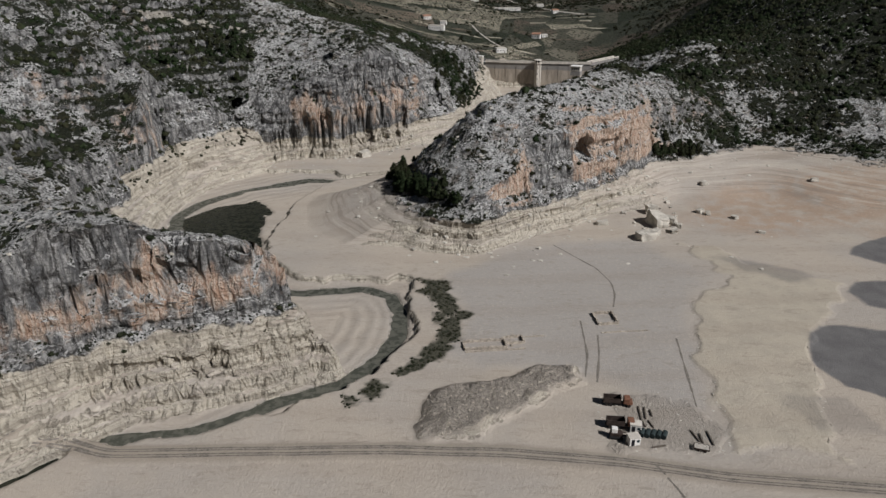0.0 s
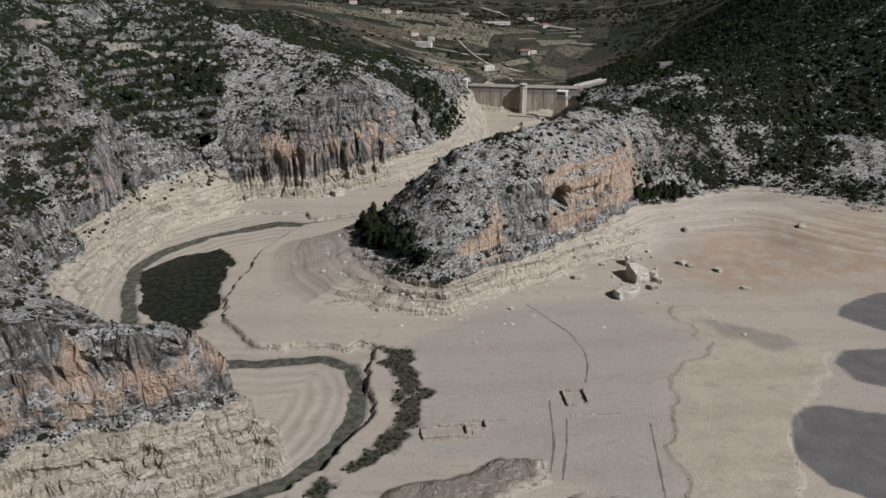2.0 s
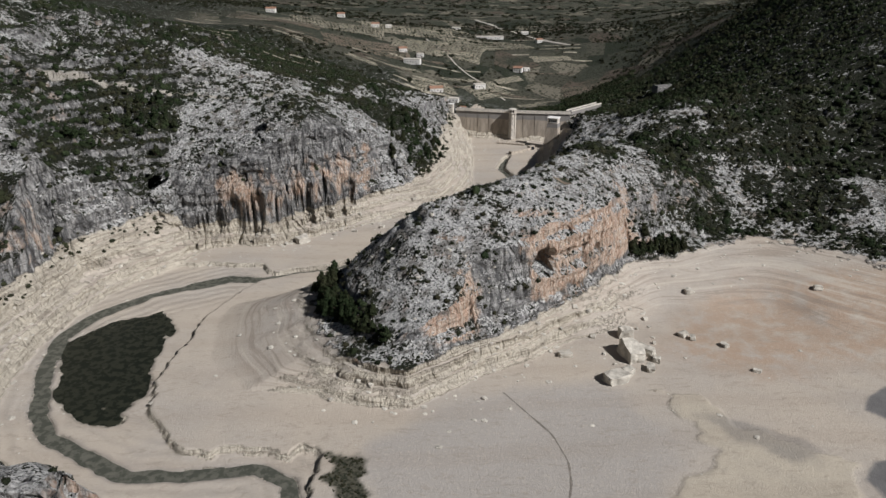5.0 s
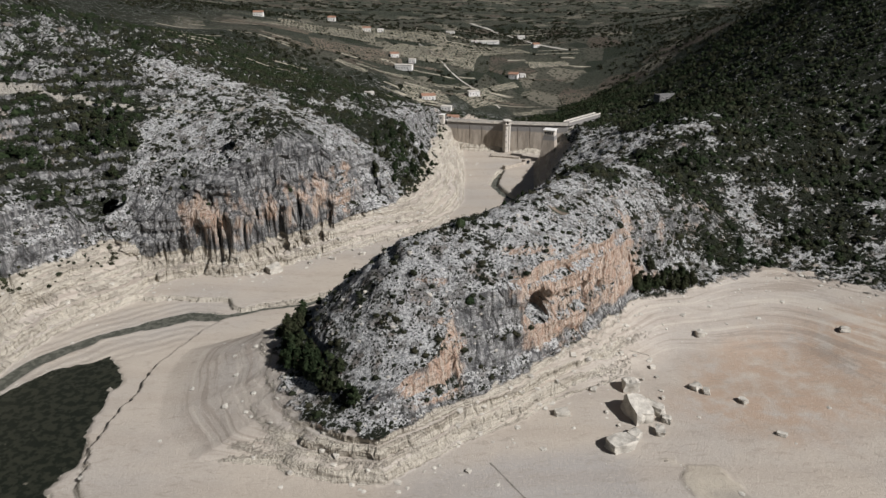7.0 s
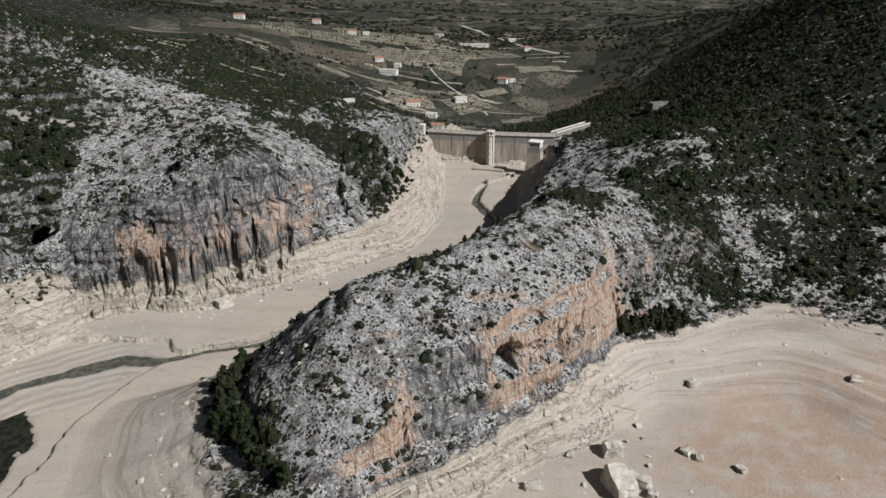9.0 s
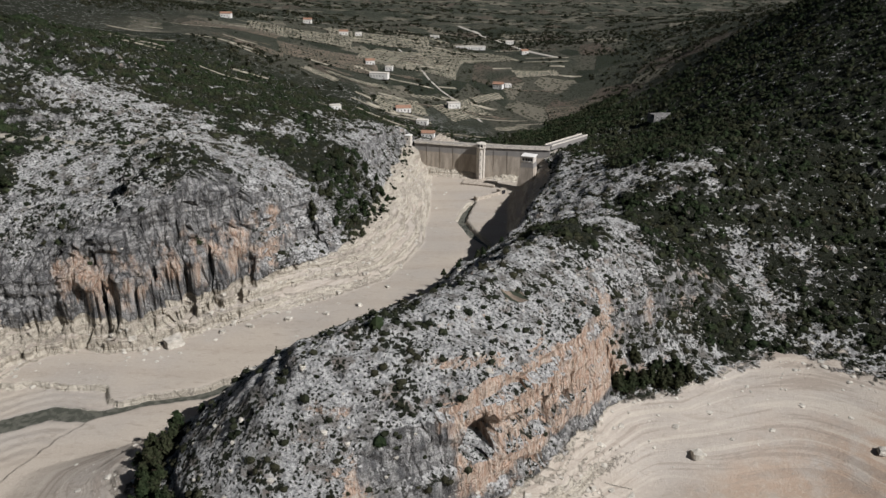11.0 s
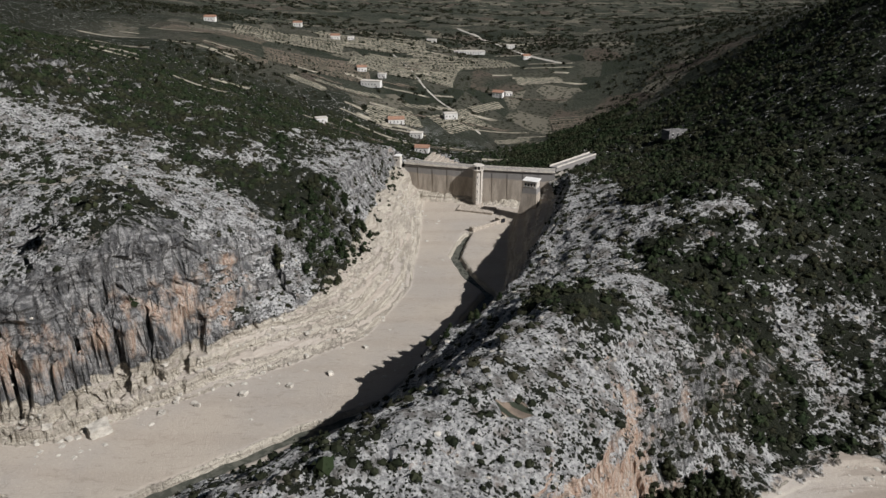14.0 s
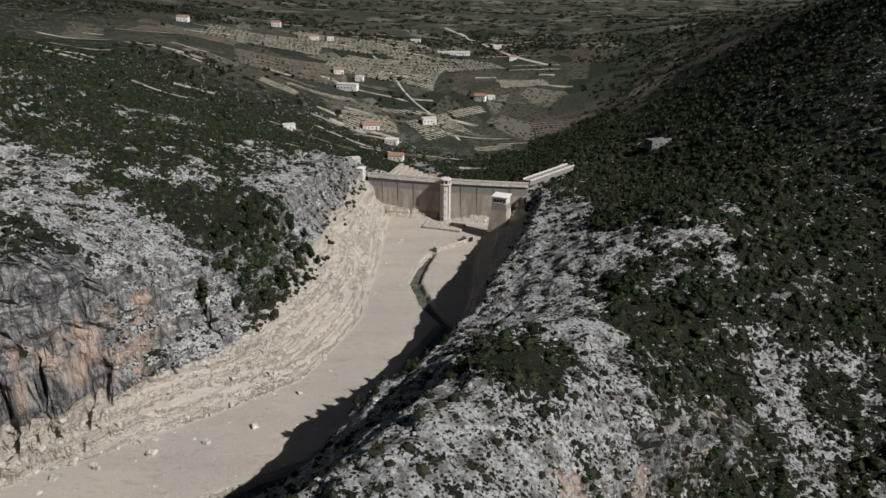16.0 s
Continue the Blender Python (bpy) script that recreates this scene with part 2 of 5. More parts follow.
def along(px, py, line, extra=None, closed=False):
    """Distance from points to a polyline, and the polyline's extra columns at the nearest place."""
    line = np.array(line, float)
    ends = np.roll(line, -1, 0) if closed else line[1:]
    starts = line if closed else line[:-1]
    best = np.full(px.shape, 1e18)
    cols = [np.zeros(px.shape) for _ in range(line.shape[1] - 2)]
    for a, b in zip(starts, ends):
        dx, dy = b[0] - a[0], b[1] - a[1]
        t = np.clip(((px - a[0]) * dx + (py - a[1]) * dy) / (dx * dx + dy * dy + 1e-9), 0, 1)
        d2 = (px - a[0] - t * dx) ** 2 + (py - a[1] - t * dy) ** 2
        near = d2 < best
        best = np.where(near, d2, best)
        for k, c in enumerate(cols):
            cols[k] = np.where(near, a[2 + k] + t * (b[2 + k] - a[2 + k]), c)
    return np.sqrt(best), cols


def inside(px, py, ring):
    ring = np.array(ring, float)[:, :2]
    res = np.zeros(px.shape, bool)
    for (x0, y0), (x1, y1) in zip(ring, np.roll(ring, -1, 0)):
        if y0 == y1:
            continue
        res ^= ((y0 > py) != (y1 > py)) & (px < (x1 - x0) * (py - y0) / (y1 - y0) + x0)
    return res


def patch(px, py, ring, soft, wobble=0.0, seed=50, size=12.0):
    """1 inside a ring, 0 outside, over a soft and wandering edge."""
    d, _ = along(px, py, ring, closed=True)
    d = np.where(inside(px, py, ring), d, -d)
    if wobble:
        d = d + wobble * fbm(px, py, size, 4, seed)
    return smooth(d, -soft, soft)


# ---- plan of the reservoir: the old waterline, with the width of the shore below it,
# the width of the slope above it, and how much of that slope is talus ----
WATERLINE = 12.0
SHORE_WEST = [
    (-330, 40, 20, 30, 0.3), (-190, 110, 20, 24, 0.3), (-128, 150, 14, 22, 0.4), (-108, 164, 12, 18, 0.6),
    (-88, 176, 9, 15, 0.6), (-60, 183, 7, 15, 0.6), (-34, 193, 6, 18, 0.6), (-41, 206, 8, 12, 0.3),
    (-66, 216, 10, 12, 0.3), (-95, 231, 14, 14, 0.3), (-134, 262, 10, 20, 0.4), (-150, 300, 18, 20, 0.4),
    (-149, 334, 13, 14, 0.35), (-143, 356, 11, 12, 0.35), (-139, 385, 12, 28, 0.6), (-127, 407, 14, 32, 0.65), (-113, 426, 16, 26, 0.5), (-104, 434, 9, 10, 0.05),
]
SHORE_CLIFF = [
    (-96, 440, 6, 11, 0.0), (-80, 443, 6, 11, 0.0), (-62, 443, 6, 11, 0.0), (-46, 457, 8, 11, 0.05), (-24, 481, 14, 16, 0.15),
    (0, 500, 18, 26, 0.5), (22, 521, 20, 34, 0.7), (38, 566, 20, 34, 0.8), (42, 610, 18, 34, 0.8), (47, 680, 16, 24, 0.7), (52, 716, 12, 16, 0.5),
]
SHORE_EAST = [
    (146, 696, 10, 16, 0.7), (146, 665, 26, 16, 0.5), (136, 625, 24, 14, 0.5), (118, 563, 13, 12, 0.4), (101, 512, 6, 11, 0.3),
    (79, 482, 5, 11, 0.3), (65, 457, 5, 11, 0.3), (53, 430, 5, 11, 0.3), (29, 415, 5, 12, 0.3), (4, 397, 7, 14, 0.4), (-15, 376, 14, 18, 0.8),
]
SHORE_HEADLAND = [
    (-24, 350, 42, 20, 0.8), (-20, 330, 42, 20, 0.8), (-12, 312, 34, 22, 0.8), (-3, 298, 13, 22, 0.7), (8, 291, 8, 20, 0.65), (18, 288, 7, 18, 0.55),
    (28, 296, 7, 10, 0.35), (40, 307, 8, 10, 0.35), (50, 313, 8, 20, 0.78), (61, 321, 9, 19, 0.76), (72, 332, 11, 11, 0.35), (80, 339, 13, 10, 0.3), (91, 347, 16, 10, 0.3),
    (108, 366, 22, 11, 0.3), (121, 381, 30, 16, 0.4), (127, 385, 34, 26, 0.75), (144, 388, 45, 30, 0.8),
]
SHORE_RIGHT = [
    (175, 406, 70, 40, 0.9), (203, 412, 90, 50, 0.9), (222, 396, 90, 50, 0.9), (246, 374, 90, 50, 0.9), (320, 340, 90, 60, 0.9),
    (420, 220, 90, 60, 0.9), (450, -60, 90, 60, 0.9), (200, -260, 90, 60, 0.9), (-300, -160, 60, 60, 0.9),
]
SHORE = SHORE_WEST + SHORE_CLIFF + SHORE_EAST + SHORE_HEADLAND + SHORE_RIGHT

# spot heights of the land above the waterline, landform by landform
NEAR_BLUFF = [(-52, 197, 40), (-63, 197, 45), (-82, 192, 47), (-97, 191, 55), (-115, 197, 57), (-68, 207, 36), (-91, 212, 39), (-111, 217, 47), (-138, 224, 47),
              (-150, 244, 38), (-125, 180, 46), (-160, 215, 58), (-220, 200, 75), (-300, 100, 90)]
WEST_MOUNTAIN = [(-162, 293, 34), (-195, 300, 56), (-154, 364, 52), (-168, 350, 36), (-176, 394, 61), (-187, 509, 81), (-235, 400, 88), (-270, 300, 85), (-310, 500, 115),
                 (-118, 440, 24), (-155, 440, 55), (-200, 450, 74), (-140, 490, 62), (-156, 534, 85), (-500, 250, 170)]
CLIFF_TOP = [(-109, 462, 50), (-78, 465, 56), (-48, 468, 58), (-46, 494, 68), (-21, 505, 50), (-120, 517, 72), (-70, 515, 69), (-126, 619, 80), (-22, 553, 51), (12, 545, 34),
             (14, 600, 42), (18, 660, 40), (40, 720, 26), (-60, 700, 52), (-150, 750, 66), (-260, 690, 105)]
HEADLAND = [(28, 350, 53), (42, 364, 53), (57, 382, 52), (70, 396, 52), (83, 414, 53), (85, 380, 54), (100, 414, 57), (107, 431, 57), (121, 435, 55), (123, 446, 50),
            (72, 350, 50), (98, 370, 47), (113, 388, 43), (126, 404, 41), (41, 333, 45), (52, 330, 40), (38, 316, 29), (25, 306, 25), (5, 346, 34), (16, 330, 36),
            (20, 382, 29), (50, 404, 29), (74, 430, 33), (88, 458, 34), (104, 470, 38), (106, 490, 27), (0, 362, 26), (-12, 348, 19), (0, 318, 20),
            (118, 532, 30), (133, 592, 27), (150, 648, 26), (162, 690, 18), (168, 722, 8), (10, 302, 17)]
EAST_HILL = [(140, 420, 41), (157, 442, 46), (182, 431, 22), (152, 402, 22), (174, 463, 33), (186, 530, 58), (130, 470, 46), (150, 530, 44), (165, 610, 32), (232, 440, 26), (272, 470, 35), (266, 572, 60),
             (325, 480, 62), (335, 400, 40), (420, 400, 80), (400, 550, 112), (500, 700, 160), (250, 764, 28), (190, 773, 14), (330, 760, 74), (240, 650, 42), (184, 688, 19), (206, 742, 14), (430, 880, 120), (420, 1100, 60), (620, 300, 120)]
PLAIN = [(100, 770, -12), (150, 850, -15), (150, 1108, 12), (-61, 953, 28), (-90, 1045, 42), (158, 1323, 26), (250, 995, -8), (-300, 1000, 85), (10, 830, 4),
         (-150, 880, 48), (0, 1900, 20), (450, 1900, 12), (-650, 1600, 90), (900, 2200, 14), (-900, 3000, 60), (0, 4600, 25), (900, 3600, 5), (1500, 1500, 120), (-1500, 1500, 170)]


def spline(points):
    """A thin plate through spot heights."""
    p = np.array(points, float)
    q = p[:, :2] / 100
    r2 = ((q[:, None] - q[None]) ** 2).sum(2)
    k = np.where(r2 > 0, 0.5 * r2 * np.log(r2 + 1e-12), 0) + 0.02 * np.eye(len(q))
    lin = np.c_[np.ones(len(q)), q]
    a = np.block([[k, lin], [lin.T, np.zeros((3, 3))]])
    w = np.linalg.solve(a, np.r_[p[:, 2], 0, 0, 0])

    def at(x, y):
        x, y = x / 100, y / 100
        z = w[-3] + w[-2] * x + w[-1] * y
        for (qx, qy), c in zip(q, w):
            s = (x - qx) ** 2 + (y - qy) ** 2
            z = z + c * 0.5 * s * np.log(s + 1e-12)
        return z
    return at


LAND = spline(NEAR_BLUFF + WEST_MOUNTAIN + CLIFF_TOP + HEADLAND + EAST_HILL + PLAIN)

# the stream: place and half width
INLET = [(-128, 126, 2.2), (-109, 143, 2.0), (-99.5, 153.5, 1.5)]
RIVER = [(-92, 161, 1.5), (-86, 162, 2.2), (-66, 164, 3.2), (-45, 179, 3.4), (-29, 187, 3.5), (-20, 197, 3.5), (-13, 214, 3.5), (-12, 233, 3.5), (-17, 247, 3.2),
         (-28, 254, 3), (-48, 251, 3), (-69, 251, 3.2), (-85, 261, 3.4), (-101, 270, 3.5), (-113, 286, 3.4), (-124, 313, 3.4), (-130, 338, 3.4),
         (-124, 359, 3.2), (-107, 378, 3), (-90, 388, 3.4)]
RIVER = [(x, y, 0.68 * w) for x, y, w in RIVER]
RIVER_LOWER = [(-90, 388, 3.4), (-74, 397, 3.4), (-58, 394, 2.6), (-42, 402, 2.6), (-23, 406, 2.6), (-7, 418, 2.6), (22, 440, 2.8), (52, 458, 2.8), (70, 490, 2.8),
               (88, 535, 2.6), (97, 556, 2.4), (86, 582, 2.4), (81, 605, 2.4), (84, 622, 2.2), (90, 640, 1.8)]
POND = [(-125, 333), (-113, 351), (-96, 362), (-85, 350), (-84, 334), (-84, 315), (-79, 296), (-83, 279), (-97, 280), (-111, 296), (-120, 315)]
FLOODPLAIN = [(-74, 345), (-76, 323), (-76, 300), (-73, 284), (-59, 265), (-45, 258), (-35, 261), (-19, 260), (-15, 263), (-10, 257), (-8, 240),
              (-7, 215), (-14, 196), (-27, 183), (-50, 170), (-88, 157), (-110, 165), (-170, 200), (-170, 420), (-60, 410), (-50, 398), (-64, 380)]


def bed_level(y):
    return -5.0 * smooth(y, 420, 620)


# ---- the ground, one sheet ----
def steps(a, b, s):
    return list(np.arange(a, b, s))


def growing(start, stop, s, factor=1.12):
    out, v = [], start
    while abs(v - start) < abs(stop - start):
        s *= factor
        v += s if stop > start else -s
        out.append(v)
    return out


def make_ground():
    xs = growing(-200, -4300, 1.25)[::-1] + steps(-200, -112, 1.25) + steps(-112, 132, 0.78) + steps(132, 272, 1.2) + growing(272, 4300, 1.2)
    ys = (growing(128, -2500, 1.0)[::-1] + steps(128, 174, 1.0) + steps(174, 200, 0.36) + steps(200, 284, 1.0) + steps(284, 352, 0.55) + steps(352, 396, 0.66) + steps(396, 434, 0.9)
          + steps(434, 472, 0.42) + steps(472, 560, 0.9) + steps(560, 740, 1.3) + steps(740, 1500, 4.5) + growing(1500, 4900, 5.0))
    X, Y = np.meshgrid(np.array(xs, float), np.array(ys, float))
    d, (win, wout, talus) = along(X, Y, SHORE, closed=True)
    d = np.where(inside(X, Y, SHORE), -d, d)
    core = smooth(d, -30, 0) * (1 - smooth(d, 60, 120))
    bluff = smooth(-X, 25, 40) * (1 - smooth(Y, 225, 240))
    tall = np.maximum(smooth(0.42 - talus, 0.0, 0.3), 0.3 * bluff)
    # buttresses and gullies of the cliffs
    flute = fbm(X, Y, 17, 3, 5) * 3.0 + np.abs(fbm(X, Y, 8, 4, 9, 0.6)) * 3.4 - 1.4
    butte = smooth(X, 5, 20) * (1 - smooth(X, 128, 140)) * smooth(Y, 275, 285) * (1 - smooth(Y, 400, 410))
    d = d + core * 2.2 * tall - core * (flute * (0.35 + 0.95 * tall)) * (1 - 0.5 * butte) + core * fbm(X, Y, 30, 3, 3) * 1.5
    cleft = sum(dep * np.exp(-((X + 0.25 * (Y - 450) - cx) / cw) ** 2) for cx, cw, dep in
                ((-112, 3.0, 9), (-97, 0.9, 4), (-73, 1.3, 7), (-55, 0.8, 3), (-41, 2.6, 7), (-31, 1.1, 5), (-20, 2.2, 6)))
    d = d - cleft * smooth(Y, 430, 442) * (1 - smooth(Y, 505, 520)) * smooth(d, -6, 1)
    run = (X + 0.3 * (Y - 450)) / 8.5 + 0.9 * fbm(X, Y, 30, 2, 15)
    parted = np.exp(-((run - np.round(run)) / 0.13) ** 2) * smooth(fbm(X, Y, 22, 2, 16), -0.7, 0.2)
    d = d - parted * core * (3.4 * smooth(Y, 428, 436) * (1 - smooth(Y, 500, 515)) * (1 - smooth(X, -5, 10)) * smooth(X, -118, -108) + 1.6 * bluff) * smooth(d, -5, 1)
    gy, gx = np.gradient(d, np.array(ys), np.array(xs))
    gl = np.hypot(gx, gy) + 1e-6
    gx, gy = gx / gl, gy / gl
    # press the cliff faces upright
    real = wout * (0.45 + 0.35 * talus)
    squeeze = np.where(d < 0, 0, np.where(d < wout, d * (real / wout - 1), (real - wout) * (1 - smooth(d, wout, wout + 26))))
    PX, PY = X + gx * squeeze, Y + gy * squeeze
    base = LAND(PX, PY)
    far = smooth(PY, 760, 900)
    base = base + fbm(PX, PY, 45, 5, 21) * (2.2 + 2.0 * far) + np.abs(fbm(PX, PY, 9, 4, 27)) * 1.3 * (1 - far)
    west = smooth(-PX, 105, 140) * smooth(PY, 250, 300) * (1 - far)
    base = base + west * ((0.6 - np.abs(fbm(PX, PY, 42, 4, 28))) * 13 + fbm(PX, PY, 12, 3, 29) * 1.6)
    bench = 1 - far
    base = base + bench * 0.7 * np.tanh(1.6 * np.sin(base * 1.15 + 1.6 * fbm(PX, PY, 28, 3, 33))) * smooth(fbm(PX, PY, 35, 2, 34), -0.7, 0.3)
    outside_dam = smooth(PY, 705, 725) * smooth(PX, 30, 60) * (1 - smooth(PX, 150, 200))
    base = np.where(outside_dam > 0.5, base, np.maximum(base, 14.5))
    base = np.where(PY > 740, LAND(PX, PY) + fbm(PX, PY, 160, 4, 31) * 6, base)
    u = np.clip(d / wout, 0, 1)
    low = 0.32
    prof = np.where(u < talus, low * u / np.maximum(talus, 1e-3), low + (1 - low) * (u - talus) / (1 - talus + 1e-6))
    prof = np.where((talus > 0.6) & (bluff < 0.5), u, prof)
    stepped = np.interp(u, (0, 0.2, 0.6, 0.66, 0.82, 1.0), (0, 0.17, 0.36, 0.46, 0.95, 1.0))
    prof = prof + (stepped - prof) * bluff
    # ledges on the way up
    ledge = 0.06 * np.sin(prof * 19 + 4 * fbm(X, Y, 26, 3, 41)) * tall * smooth(fbm(X, Y, 20, 2, 42), -0.6, 0.4)
    z_land = WATERLINE + (base - WATERLINE) * np.clip(prof + ledge * u * (1 - u) * 4, 0, 1)
    bed = bed_level(Y)
    v = np.clip(-d / win, 0, 1)
    curve = (1 - v) ** (1.0 + 0.5 * smooth(win, 20, 60))
    terrace = 0.045 * np.sin(curve * 21 + 2.2 * fbm(X, Y, 34, 3, 43)) * np.maximum(smooth(fbm(X, Y, 24, 2, 44), -0.5, 0.5), smooth(17 - win, 0, 4)) * curve * (1 - curve) * 4 * (1 - smooth(win, 20, 45))
    tread = curve * (2.6 + 0.5 * fbm(X, Y, 60, 2, 45)) + 0.35 * fbm(X, Y, 30, 3, 46)
    stair = (np.floor(tread) + smooth(tread - np.floor(tread), 0.55, 0.9)) / 2.6
    curve = curve + (stair - curve) * 0.6 * smooth(17 - win, 0, 5) * smooth(curve, 0.0, 0.2) * (1 - smooth(curve, 0.9, 1.0))
    z_bed = bed + (WATERLINE - bed) * np.clip(curve + terrace, 0, 1) + fbm(X, Y, 40, 4, 51) * 0.35
    z = np.where(d > 0, z_land, z_bed)
    calm = (d < -5) & (X > 112) & (Y < 420)
    for _ in range(90):
        avg = (np.roll(z, 1, 0) + np.roll(z, -1, 0) + np.roll(z, 1, 1) + np.roll(z, -1, 1)) / 4
        z = np.where(calm, avg, z)
    # flood plain, stream and pond cut into the mud
    deep = (d < 0)
    flat = smooth(v, 0.8, 1.0)
    plain_cut = patch(X, Y, FLOODPLAIN, 0.6, 2.2, 61, 9)
    z = z - deep * flat * plain_cut * 2.05
    r1, (w1,) = along(X, Y, RIVER)
    r2, (w2,) = along(X, Y, RIVER_LOWER)
    r3, (w3,) = along(X, Y, INLET)
    rd = np.minimum(np.minimum(r1 - w1, r2 - w2), r3 - w3) + fbm(X, Y, 6, 3, 71) * 0.7
    channel = 1 - smooth(rd, -1.2, 1.6)
    pond = patch(X, Y, POND, 2.0, 2.5, 73, 9)
    level = bed - 2.35
    z = np.where(deep, np.minimum(z, z * (1 - channel) + (level - 0.9) * channel), z)
    z = np.where(deep, np.minimum(z, z * (1 - pond) + (level - 0.62 + 0.42 * fbm(X, Y, 3.5, 3, 77)) * pond), z)
    scroll = np.sin(rd * 1.15 + 2 * fbm(X, Y, 20, 2, 79)) * plain_cut * smooth(rd, 1.0, 4.0) * (1 - smooth(rd, 18, 26)) * deep
    z = z + 0.13 * scroll
    # gravel heap, road bank, wheel ruts
    heap = patch(X, Y, [(-4, 158), (-3, 170), (1, 179), (12, 182), (24, 186), (34, 193), (44, 191), (45, 184), (33, 177), (22, 168), (12, 158)], 2.2, 1.2, 81, 6)
    z = z + heap * (1.9 + 0.9 * fbm(X, Y, 5, 4, 83))
    road_d, _ = along(X, Y, ROAD)
    z = z + deep * 0.45 * patch(X, Y, YELLOW, 0.6, 4, 103, 14)
    road = 1 - smooth(road_d + 0.4 * fbm(X, Y, 7, 2, 85), 2.6, 4.2)
    z = z + road * 0.35
    # strata stand proud of the faces
    face = core * smooth(np.abs(z - WATERLINE) + 6 * (d > 0), 0.0, 3.0) * smooth(d, -win, -win * 0.6) * (1 - smooth(d, wout, wout + 6))
    zz = z + 0.03 * PX + 1.6 * fbm(PX, PY, 25, 3, 91)
    bedding = np.tanh(2.2 * np.sin(zz * 1.25)) * 0.5 + np.tanh(1.8 * np.sin(zz * 0.47 + 2)) * 0.95
    rugged = fbm(PX * 0.7 + PY * 0.7, zz * 0.6, 5.0, 3, 95)
    push = -face * (bedding * (0.5 + 0.8 * smooth(fbm(PX, PY, 18, 2, 92), -0.5, 0.6)) * (1 - 0.75 * smooth(talus, 0.5, 0.75) * (1 - bluff) * (d > 0)) + rugged * 1.5 * tall)
    # caves at the foot of the rust coloured face
    for cx, cy, cz, rw, rh, depth in ((72, 340, 31, 7.5, 6.5, 9), (97, 354, 26, 5, 4, 6), (104, 362, 27, 4.5, 3.5, 6)):
        q = ((PX - cx) ** 2 + (PY - cy) ** 2) / rw ** 2 + ((z - cz) / rh) ** 2
        push = push + depth * (1 - smooth(q, 0.4, 1.0)) * (d > 0)
    PX, PY = PX + gx * push, PY + gy * push
